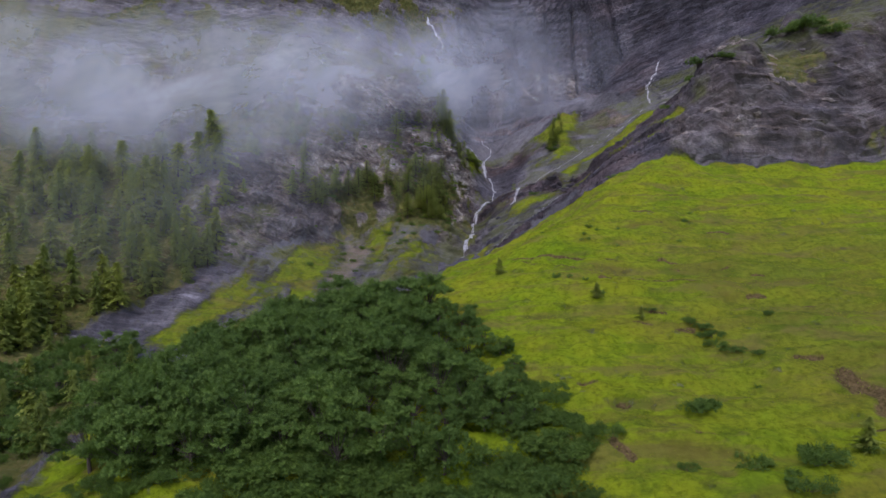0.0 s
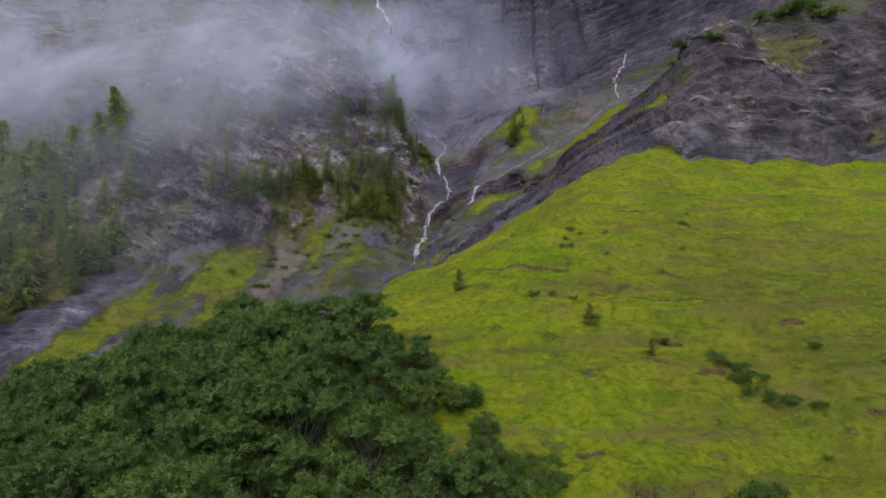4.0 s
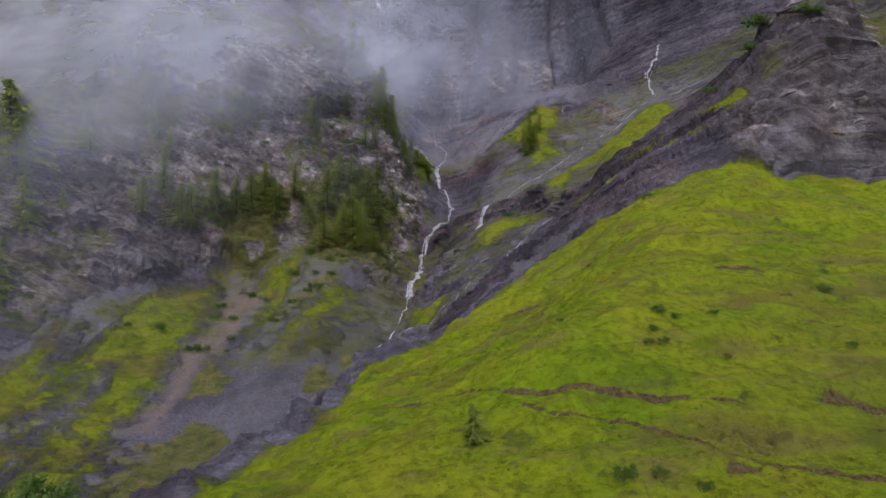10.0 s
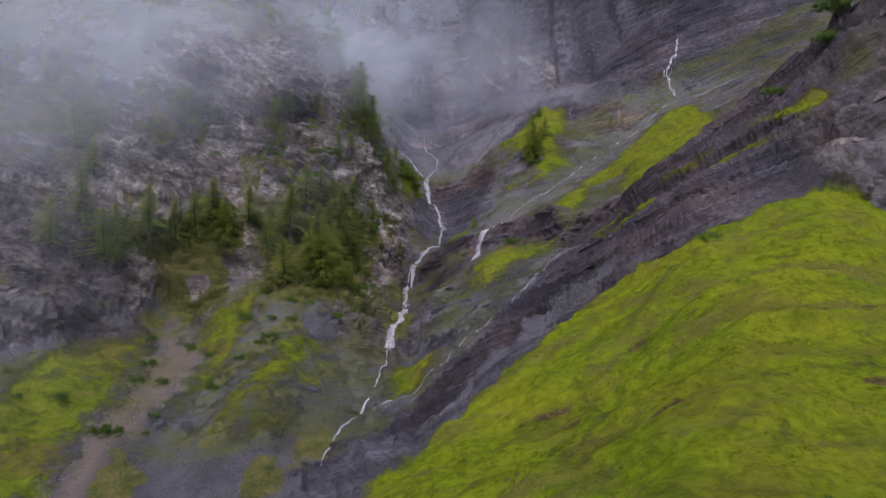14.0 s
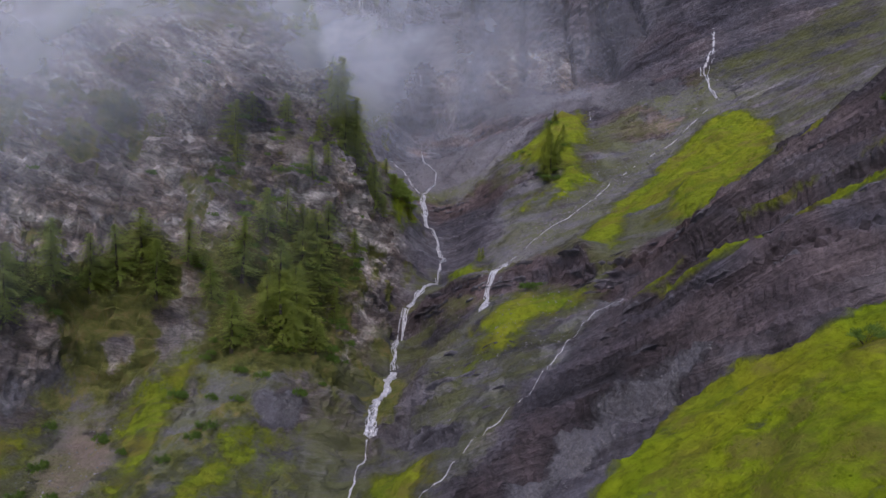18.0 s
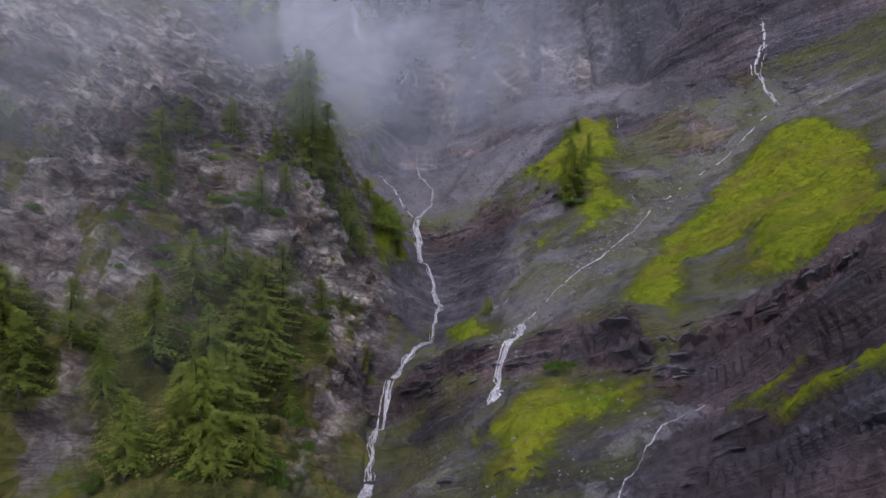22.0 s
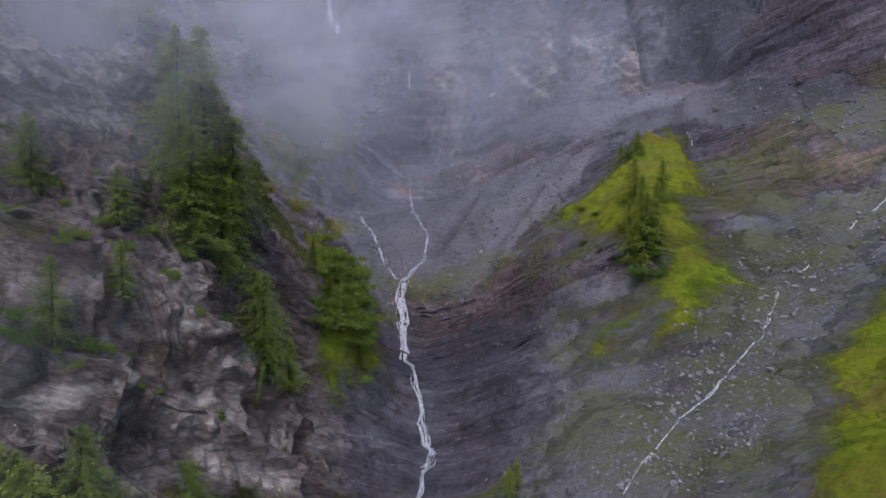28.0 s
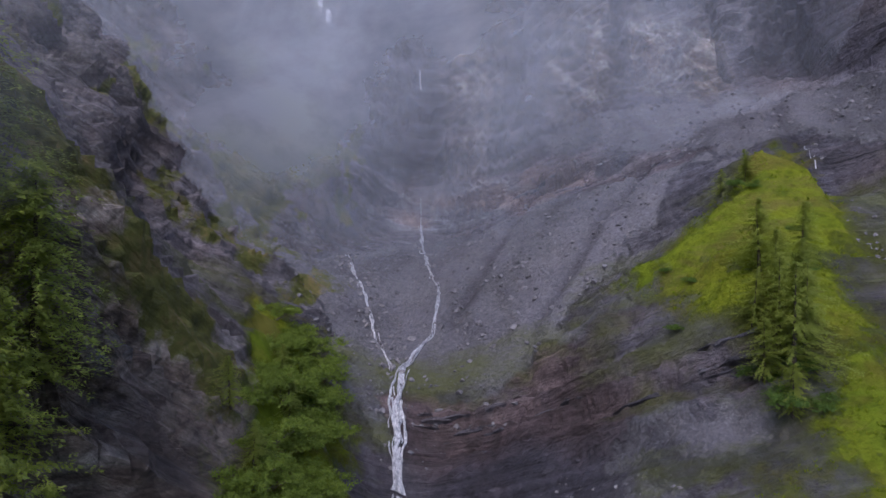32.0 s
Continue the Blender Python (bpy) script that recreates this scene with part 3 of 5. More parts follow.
def build_ground():
    xs = spread(-2200, 2200, 0.42, (-48, 66), 1.03)
    ys = np.concatenate([spread(-1800, 205, 0.42, (58, 205), 1.03)[:-1], spread(204.9, 3000, 0.36, (205, 306), 1.05)[1:]])
    ys = np.unique(np.sort(ys))
    gx, gy = np.meshgrid(xs, ys)
    x, y = gx.ravel(), gy.ravel()
    z = height(x, y)
    p = np.column_stack([x, y, z])
    shape = gx.shape
    g = p.reshape(*shape, 3)
    nrm = np.cross(np.gradient(g, axis=1), np.gradient(g, axis=0))
    nrm /= np.linalg.norm(nrm, axis=2, keepdims=True)
    nrm = nrm.reshape(-1, 3)
    slope = 1 - nrm[:, 2]
    wx = x + (fbm(p * 0.13 + 3, 4) - 0.5) * 7
    wy = y + (fbm(p * 0.13 + 40, 4) - 0.5) * 7
    grass = inside(x + (wx - x) * 0.35, y + (wy - y) * 0.35, MEADOW, 1.6)
    for outline in (PASTURE, KNOLL, SLAB_GRASS, SHELF_GRASS, NOSE_GRASS, RIDGE_GRASS, LOW_GRASS):
        grass = np.maximum(grass, inside(x + (wx - x) * 0.4, y + (wy - y) * 0.4, outline, 4.5))
    lanes = np.clip((fbm(np.column_stack([x * 0.16 - y * 0.05, y * 0.035, 0 * x]) + 8, 4) - 0.36) * 4, 0, 1)
    for outline in (APRON_WEST, APRON_EAST):
        grass = np.maximum(grass, inside(wx, wy, outline, 8) * 0.9 * lanes)
    brush = np.maximum(inside(wx, wy, WOODED, 8), inside(wx, wy, VALE, 6)) * 0.9
    for outline in (APRON_WEST, APRON_EAST):
        brush = np.maximum(brush, inside(wx, wy, outline, 10) * 0.55)
    grass = np.maximum(grass, 1.1 * along(x + (wx - x) * 0.4, y + (wy - y) * 0.4, SHELVES, 2.4))
    grass = np.maximum(grass, 0.95 * along(wx, wy, LEDGE, 3.2))
    clumps = fbm(p * 0.09 + 70, 4)
    brush = np.maximum(brush, inside(wx, wy, [(-18, 184), (2, 186), (4, 209), (-6, 206), (-15, 201)], 5) * 0.8)
    west = np.clip((13 - x) / 5, 0, 1) * np.clip((y - 178) / 10, 0, 1)
    brush = np.maximum(brush, west * np.clip((clumps - 0.49) * 6, 0, 0.85) * np.clip((0.74 - slope) * 5, 0, 1))
    brush = np.maximum(brush, west * np.clip((fbm(p * 0.28 + 19, 4) - 0.54) * 7, 0, 0.62))
    face = inside(wx, wy, FACE, 4)
    brush *= 1 - 0.45 * face * np.clip((y - 205) / 6, 0, 1)
    crag = inside(x, y, [(50, 152), (100, 153), (150, 155), (150, 185), (92, 186), (73, 176), (55, 164)], 3)
    brush = np.maximum(brush, crag * np.clip((clumps - 0.60) * 8, 0, 0.6))
    bed = np.maximum(along(x, y, MAIN_BED, 3.0), along(x, y, SIDE_BED, 3.2))
    grass *= 1 - np.clip(bed * 1.6 - 0.4, 0, 1)
    grass *= np.where(y > 150, np.clip((0.55 - slope) * 5, 0, 1), 1)
    grass = np.maximum(grass, 0.85 * inside(x + (wx - x) * 0.4, y + (wy - y) * 0.4, RIDGE_GRASS, 3.0))
    rust = np.zeros(len(x))
    for course in (RIM, SLAB_EDGE, KNOLL_LEDGE, WALL_LEDGE):
        rust = np.maximum(rust, along(wx, wy, course, 4.0))
    rust = np.clip(rust * 1.4, 0, 0.8) * np.clip((fbm(p * (0.15, 0.15, 0.5) + 77, 4) - 0.38) * 5, 0, 1)
    rust = np.maximum(rust, 0.8 * inside(wx, wy, [(54, 251), (68, 262), (78, 257), (72, 241), (60, 234), (50, 237)], 5) * np.clip((fbm(p * (0.08, 0.08, 0.3) + 14, 3) - 0.38) * 5, 0, 1))
    rust = np.maximum(rust, 0.55 * inside(wx, wy, SLAB, 6) * np.clip((fbm(p * (0.1, 0.1, 0.3) + 41, 3) - 0.36) * 5, 0, 1))
    dry = np.maximum(np.clip((y - 152) / 6, 0, 0.34), np.clip(-(x + 2) / 4, 0, 0.45) * np.clip((y - 125) / 10, 0, 1))
    dry = np.maximum(dry, np.where(y > 152, np.clip((1 - grass) * 1.1, 0, 0.8), 0))
    dry = np.maximum(dry, np.clip((x - 20) / 40, 0, 0.55) * np.clip((130 - y) / 30, 0.15, 1) * np.clip((fbm(p * (0.05, 0.13, 0.13) + 33, 4) - 0.34) * 4, 0, 1))
    # darker tone: slab, crag, gorge sides, bank, head wall and apron
    darken = np.maximum(0.85 * inside(wx, wy, SLAB, 6), inside(wx, wy, [(50, 153), (150, 155), (150, 200), (92, 190), (60, 170)], 4) * 0.95)
    darken = np.maximum(darken, 0.8 * inside(wx, wy, [(36, 156), (58, 156), (75, 172), (56, 178), (40, 170)], 4))
    darken = np.maximum(darken, 0.8 * along(wx, wy, MAIN_BED[5:19], 6.0))
    darken = np.maximum(darken, 0.85 * inside(wx, wy, DARK_BANK, 4))
    rill = np.zeros(len(x))
    for course in ([(41, 268), (33, 258), (26, 250), (24, 247)], [(30, 280), (24, 266), (20, 256)], [(58, 276), (52, 262), (48, 246)], [(70, 264), (62, 250), (57, 240)]):
        rill = np.maximum(rill, along(x + (wx - x) * 0.3, y + (wy - y) * 0.3, course, 1.3))
    # the rills' damp channels take the darker tone too
    darken = np.maximum(darken, 0.8 * rill)
    darken = np.maximum(darken, inside(wx, wy, [(62, 250), (76, 244), (100, 205), (160, 200), (160, 420), (-20, 420), (10, 292), (60, 290)], 8))
    loose = np.maximum(inside(wx, wy, BASIN, 4), inside(wx, wy, BROWN_SCREE, 3))
    loose = np.maximum(loose, along(x, y, SIDE_BED, 5.5))
    loose = np.maximum(loose, inside(wx, wy, GRAVEL, 5))
    loose = np.maximum(loose, np.clip((0.11 - slope) * 12, 0, 0.8) * np.clip((y - 118) / 10, 0, 1))
    loose = np.maximum(loose, 0.85 * inside(wx, wy, [(-62, 118), (-46, 168), (-28, 187), (-8, 189), (0, 183), (1, 167), (-9, 145), (-22, 122)], 4))
    apron = inside(wx, wy, [(-62, 118), (-46, 168), (-28, 187), (-8, 189), (0, 183), (1, 167), (-9, 145), (-22, 122)], 4)
    darken = np.maximum(darken, 0.36 * apron * (1 - inside(wx, wy, BROWN_SCREE, 3)))
    brush = np.maximum(brush, apron * np.clip((clumps - 0.44) * 7, 0, 0.75) * (1 - inside(wx, wy, BROWN_SCREE, 3)))
    gully = inside(wx, wy, [(2.6, 221), (8.8, 223), (8.4, 231), (5.4, 237), (4.2, 252), (1, 251), (2.8, 233)], 2)
    loose = np.maximum(loose, 0.35 * gully)
    brush = np.clip(brush * (1 - 0.6 * gully) + 0.45 * gully * np.clip((clumps - 0.46) * 8, 0, 1), 0, 1)
    grass = grass * (1 - 0.8 * gully)
    brown = inside(wx, wy, BROWN_SCREE, 3)
    pale = np.maximum(west * np.clip((y - 176) / 6, 0, 1) * np.clip((240 - y) / 8, 0.25, 1), crag) * np.clip((slope - 0.12) * 6, 0, 1) * np.where(x > 30, 0.65, 1)
    for cx, cy, r in ((52.8, 284.4, 2.6), (38.3, 289.5, 4.5), (47, 288, 3.0), (24, 293, 4.0)):
        pale = np.maximum(pale, np.clip(1.6 - np.hypot(wx - cx, wy - cy) / r, 0, 1))
    bluff = inside(wx, wy, [(-82, 183), (-64, 164), (-56, 159), (-48, 163), (-41, 170), (-32, 181), (-30, 188), (-60, 187)], 4)
    brush *= 1 - 0.6 * bluff
    pale = np.maximum(pale, np.maximum(face * 0.9, bluff * 0.55))
    cleft = np.zeros(len(x))
    for course, width in (([(61, 300), (62.6, 292), (63.1, 284), (63, 277)], 2.6), ([(31, 302), (30.4, 295), (29, 290)], 1.4), ([(45, 302), (44, 294), (43, 288)], 1.2), ([(70, 305), (71, 292), (72, 280)], 1.6), ([(56, 300), (55.5, 290), (56, 284)], 1.0), ([(8, 300), (10, 290)], 1.6)):
        cleft = np.maximum(cleft, along(x + (wx - x) * 0.3, y + (wy - y) * 0.3, course, width))
    # the clefts carved further down are darkened along the same courses
    darken = np.maximum(darken, np.clip(cleft * 2, 0, 1))
    # darker band just below the rim and slab-edge ledges, outside the grass
    darken = np.maximum(darken, 0.9 * np.clip(along(wx, wy + 2.5, RIM + SLAB_EDGE[1:], 6.0) * 1.5, 0, 1) * (1 - grass))
    moss = np.clip((0.62 - slope) * 3, 0, 1) * np.clip((y - 150) / 10, 0, 1) * np.clip((262 - y) / 12, 0, 1)
    moss *= 1 - 0.75 * np.maximum(inside(wx, wy, SLAB, 5), inside(wx, wy, DARK_BANK, 4))
    soil = np.zeros(len(x))
    for course, width in (([(11.3, 105.9), (14.3, 104.4), (17.9, 103.6), (19.6, 102.9), (21.4, 101.8)], 0.62), ([(12.1, 103), (15.3, 101), (20.5, 98.7), (23.3, 97.3), (25.4, 96.3), (31, 95.3), (37, 94.6)], 0.5), ([(34.2, 103.3), (35.8, 102.1)], 1.5), ([(35, 120.9), (36.4, 120.3)], 0.9), ([(33.5, 121), (37, 119.6)], 0.8), ([(22.2, 123.4), (23.6, 122.8)], 0.9), ([(33, 102.6), (36, 102)], 0.9), ([(16.5, 61.5), (17.3, 59.5)], 0.9), ([(43.4, 71.6), (45.6, 68), (44, 66)], 2.4), ([(33, 94.8), (38, 93.9)], 0.5), ([(27, 88), (29, 87.4)], 0.6), ([(-4, 112), (2, 110), (9, 108.5), (11, 106)], 0.4), ([(18, 131.9), (18.8, 131.5)], 0.7), ([(44, 112), (47, 111)], 0.7)):
        soil = np.maximum(soil, along(x + (wx - x) * 0.25, y + (wy - y) * 0.25, course, width * 1.15))
    scar = random.Random(8)
    for _ in range(34):
        ax, ay, long = scar.uniform(14, 58), scar.uniform(62, 138), scar.uniform(0.8, 3.2)
        soil = np.maximum(soil, 0.9 * along(x + (wx - x) * 0.25, y + (wy - y) * 0.25, [(ax, ay), (ax + long, ay - long * scar.uniform(-0.1, 0.35))], scar.uniform(0.5, 1.1)))
    loose *= 1 - 0.9 * np.clip(along(wx, wy, WALL_LEDGE, 4.5) * 2, 0, 1)
    loose *= 1 - grass
    brush *= 1 - grass
    calm = np.maximum(inside(wx, wy, EARTH, 4), 0.8 * inside(wx, wy, RUNNEL, 3))
    outcrop = np.clip(np.maximum(along(wx, wy, KNOLL_LEDGE, 2.6), along(wx, wy, RIM + SLAB_EDGE[1:], 4.0)) * 2, 0, 1)
    loose = np.maximum(loose, 0.62 * calm * (1 - grass)) * (1 - 0.9 * outcrop) * (1 - 0.8 * inside(wx, wy, DARK_BANK, 4))
    rock = (1 - grass) * (1 - 0.85 * loose) * (1 - 0.3 * calm * (1 - outcrop))
    near = np.clip(1 - np.hypot(x - 10, y - 170) / 900, 0.15, 1)
    banded = 1 - 0.45 * inside(x, y, SLAB, 6)
    out = relief(p, rock * np.clip(0.45 + slope * 1.5, 0, 1) * banded * (1 - 0.55 * crag), loose, grass) * np.where(bed > 0, 1 - 0.8 * bed, 1) / near
    across, run = p @ np.array((0.07, 0.774, 0.628)), p @ np.array((0.70, -0.50, 0.51))
    wave = (fbm(np.column_stack([run * 0.035, across * 0.10, 0 * x]) + 12, 3) - 0.5) * 5
    shelf = ((across + wave) / 3.4 % 1) ** 1.8 * 1.7 + ((across + wave * 0.8) / 1.25 % 1) ** 1.5 * 0.55
    shelf *= 0.45 + 1.1 * fbm(np.column_stack([run * 0.05, across * 0.22, 0 * x]) + 90, 3)
    slab = inside(wx, wy, SLAB, 6)
    out += slab * (1 - grass) * (shelf - 1.0)
    out += crag * (1 - grass) * (1 - brush) * ((fbm(p * (0.07, 0.07, 0.10) + 22, 4, 0.5) - 0.5) * 11)
    out += crag * (1 - grass) * (1 - np.abs(fbm(p * (0.10, 0.10, 0.14) + 66, 3, 0.5) - 0.5) * 5) * 1.6
    out += grass * 1.1 * along(x, y, CREST, 6.5) ** 1.3
    out -= soil * 0.35
    out -= 0.6 * rill + 2.6 * cleft
    p = p + nrm * out[:, None]
    n, m = shape
    idx = np.arange(n * m).reshape(n, m)
    quads = np.column_stack([idx[:-1, :-1].ravel(), idx[:-1, 1:].ravel(), idx[1:, 1:].ravel(), idx[1:, :-1].ravel()])
    me = bpy.data.meshes.new("ground")
    me.vertices.add(len(p))
    me.vertices.foreach_set("co", p.ravel())
    me.loops.add(quads.size)
    me.loops.foreach_set("vertex_index", quads.ravel())
    me.polygons.add(len(quads))
    me.polygons.foreach_set("loop_start", np.arange(0, quads.size, 4))
    me.polygons.foreach_set("use_smooth", (rock[quads[:, 0]] < 0.5) | (np.hypot(x - 10, y - 200)[quads[:, 0]] > 150))
    me.update(calc_edges=True)
    for name, values in (("grass", grass), ("scree", loose), ("pale", pale), ("moss", moss), ("soil", soil), ("brush", brush), ("rust", rust), ("dry", dry), ("darken", darken), ("brown", brown)):
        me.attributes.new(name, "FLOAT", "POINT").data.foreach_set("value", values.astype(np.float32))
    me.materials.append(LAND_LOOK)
    return tagged(new("ground", me), "steep alpine land of dark banded rock, scree and bright green pasture", "mountainside", kind="structure")


ground = build_ground()
bpy.context.view_layer.update()
SURFACE = BVHTree.FromObject(ground, bpy.context.evaluated_depsgraph_get())


def on_land(x, y):
    """The place on the land above or below (x, y), and its slope's normal."""
    place, normal, _, _ = SURFACE.ray_cast((x, y, 900), (0, 0, -1))
    return (place, normal) if place else (Vector((x, y, 0)), Vector((0, 0, 1)))


def part(name, bm, material, parent=None, label="", smooth=False):
    """Links a bmesh as one mesh object, under its thing where one is given."""
    me = bpy.data.meshes.new(name)
    bm.to_mesh(me)
    bm.free()
    for f in me.polygons:
        f.use_smooth = smooth
    me.materials.append(material)
    ob = new(name, me)
    ob.parent = parent
    return tagged(ob, label)


def mesh_of(name, verts, faces, material, smooth=False):
    me = bpy.data.meshes.new(name)
    me.from_pydata([tuple(v) for v in verts], [], faces)
    if smooth:
        me.polygons.foreach_set("use_smooth", np.ones(len(me.polygons), bool))
    me.materials.append(material)
    return me


# ---- water: the white strands of the streams and falls ----
def water_material():
    m = Nodes("white_water")
    streak = m.noise(1.0, 7, 0.7, m.mapped((0, 0, 0), (4.0, 4.0, 1.6)))
    color = m.ramp(streak, (0.34, (0.16, 0.165, 0.19)), (0.52, (0.44, 0.45, 0.50)), (0.70, (0.80, 0.81, 0.84)))
    return m.done(color, 0.35, m.bump(streak, 0.6, 0.15))


WATER = water_material()
rng = random.Random(5)


def strand(course, width, lift, wander, rows=0.28, breaks=0.0):
    """A narrow band of broken water that follows the land along a course of plan places."""
    verts, faces = [], []
    walk_on, last = 0.0, None
    for (ax, ay), (bx, by) in zip(course, course[1:]):
        length = math.hypot(bx - ax, by - ay)
        n = max(2, int(length / rows))
        sx, sy = -(by - ay) / length, (bx - ax) / length
        for i in range(n):
            u = i / n
            walk_on += length / n
            sway = (noise.noise((walk_on * 0.32, wander * 7.1, 0)) + 0.5 * noise.noise((walk_on * 0.9, wander, 5))) * wander
            wide = 0.5 * width * max(0.12, 0.65 + 0.9 * noise.noise((walk_on * 0.55, width * 9, wander)))
            cx, cy = ax + (bx - ax) * u + sx * sway, ay + (by - ay) * u + sy * sway
            row = []
            for k, s in enumerate((-1, -0.4, 0.4, 1)):
                place, normal = on_land(cx + sx * s * wide, cy + sy * s * wide)
                row.append(place + normal * (lift if abs(s) < 0.9 else 0.01) + Vector((rng.uniform(-0.03, 0.03), rng.uniform(-0.03, 0.03), 0)))
            start = len(verts)
            verts += row
            if last is not None and noise.noise((walk_on * 0.5, wander * 3.3 + width * 40, 9)) > (breaks - 0.5) * 1.1:
                faces += [(last + k, last + k + 1, start + k + 1, start + k) for k in range(3)]
            last = start
    return verts, faces


def stream(name, label, strands):
    thing = tagged(new(name), label, "stream")
    for course, width, lift, wander, breaks in strands:
        verts, faces = strand(course, width, lift, wander, breaks=breaks)
        ob = new("strand", mesh_of("strand", verts, faces, WATER, True))
        tagged(ob, kind="stuff").parent = thing
    return thing


def braid(course, width, count, lift=0.16, gaps=0.06):
    """Several thin broken strands side by side along one course."""
    return [(course, width * rng.uniform(0.10, 0.24), lift * rng.uniform(0.6, 1.2), width * (0.35 + 0.8 * k / count) + 0.01 * k, gaps + 0.25 * k / count) for k in range(count)]


stream("mountain_stream", "white mountain stream tumbling down a dark rock gorge in small falls", [
    *braid(MAIN_BED[0:6], 0.55, 7, 0.18, 0.2), *braid(MAIN_BED[4:7], 0.8, 9), *braid(MAIN_BED[5:7], 0.95, 12, 0.22), *braid(MAIN_BED[6:12], 0.75, 9, 0.16, 0.22),
    *braid(MAIN_BED[11:14], 0.8, 9, 0.16, 0.2), *braid(MAIN_BED[13:16], 1.3, 14, 0.22), (MAIN_BED[15:19], 0.24, 0.14, 0.5, 0.2)])
SCREE_RILL = [(8.4, 270.5), (9.4, 266.5), (10.6, 262.5), (12.4, 255.5), (14.5, 250.5)]
stream("scree_rill", "thin broken rill running down grey scree among stones", braid(SCREE_RILL, 0.55, 6, 0.14, 0.35))
stream("side_stream", "white side stream falling over a rock rim beside green pasture", [
    ([(84, 266), (81, 259.5), (79.2, 256.4), (75.3, 253.7), (74.6, 249), (73.8, 246.2), (73.1, 240.1)], 0.5, 0.2, 0.35, 0.03), ([(83, 264), (80, 257.5), (76, 253.7), (74.4, 248), (73.1, 240.1)], 0.3, 0.2, 0.6, 0.15),
    ([(82, 262), (79.6, 256.4), (77, 253), (74.2, 247)], 0.14, 0.15, 0.8, 0.3),
    (SIDE_BED[1:5], 0.10, 0.10, 0.5, 0.55), *braid(SIDE_BED[4:9], 0.5, 4, 0.10, 0.5), *braid(SIDE_BED[8:], 0.9, 11, 0.2)])
stream("slab_rill", "thread of water slipping down a dark rock slab", [([(34, 182.1), (30.7, 181.8), (26.8, 178.1), (22.2, 173.1), (18.8, 171), (12, 167), (5, 163)], 0.06, 0.08, 0.4, 0.2)])
stream("knoll_rill", "thin rill with pale stones beside a grassy knoll", [([(52.7, 259.5), (48.3, 244.5), (46.9, 238.9), (46, 234.8), (46, 230.4), (45.4, 226.6)], 0.09, 0.08, 0.3, 0.8)])
stream("wall_fall", "thin white waterfall threading down a misty rock wall", [([(-7, 292.5), (-3, 290.6), (0.5, 289.8), (4, 289)], 0.8, 0.3, 0.4, 0.05), ([(13.4, 297), (15.8, 294.6), (16.2, 290), (16.2, 286)], 0.07, 0.15, 0.7, 0.55)])


# ---- plants ----
def leaf_material(name, deep, bright, through_color):
    m = Nodes(name)
    tone = m.math("ADD", m.math("MULTIPLY", m.island(), 0.7), m.math("MULTIPLY", m.rand(), 0.3))
    color = m.ramp(tone, (0.05, deep), (0.6, tuple((a + b) / 2 for a, b in zip(deep, bright))), (1.0, bright))
    m.done(color, 0.6, Specular_IOR_Level=0.25)
    glow = m.tree.nodes.new("ShaderNodeBsdfTranslucent")
    glow.inputs["Color"].default_value = (*through_color, 1)
    both = m.tree.nodes.new("ShaderNodeMixShader")
    both.inputs[0].default_value = 0.42
    m.tree.links.new(m.shader.outputs[0], both.inputs[1])
    m.tree.links.new(glow.outputs[0], both.inputs[2])
    m.tree.links.new(both.outputs[0], m.out.inputs["Surface"])
    return m.material


def bark_material():
    m = Nodes("bark")
    grain = m.noise(3.0, 8, 0.65, m.mapped((0, 0, 0), (2, 2, 0.4)))
    return m.done(m.ramp(grain, (0.3, (0.035, 0.027, 0.022)), (0.7, (0.13, 0.105, 0.085))), 0.9, m.bump(grain, 0.7, 0.05))


NEEDLES = leaf_material("conifer_needles", (0.11, 0.155, 0.042), (0.28, 0.345, 0.075), (0.32, 0.40, 0.065))
LARCH = leaf_material("larch_needles", (0.14, 0.185, 0.042), (0.33, 0.385, 0.075), (0.33, 0.39, 0.055))
LEAVES = leaf_material("broad_leaves", (0.034, 0.075, 0.019), (0.18, 0.29, 0.058), (0.13, 0.22, 0.032))
SHRUB = leaf_material("shrub_leaves", (0.04, 0.085, 0.018), (0.15, 0.24, 0.04), (0.12, 0.2, 0.03))
GREEN = leaf_material("alder_leaves", (0.09, 0.135, 0.024), (0.23, 0.31, 0.045), (0.20, 0.28, 0.03))
BARK = bark_material()


def tube(verts, faces, path, radii, sides=6):
    """Adds a tapered tube along a path of places."""
    start = len(verts)
    for p, r in zip(path, radii):
        for k in range(sides):
            a = 2 * math.pi * k / sides
            verts.append((p[0] + r * math.cos(a), p[1] + r * math.sin(a), p[2]))
    for i in range(len(path) - 1):
        for k in range(sides):
            a, b = start + i * sides + k, start + i * sides + (k + 1) % sides
            faces.append((a, b, b + sides, a + sides))


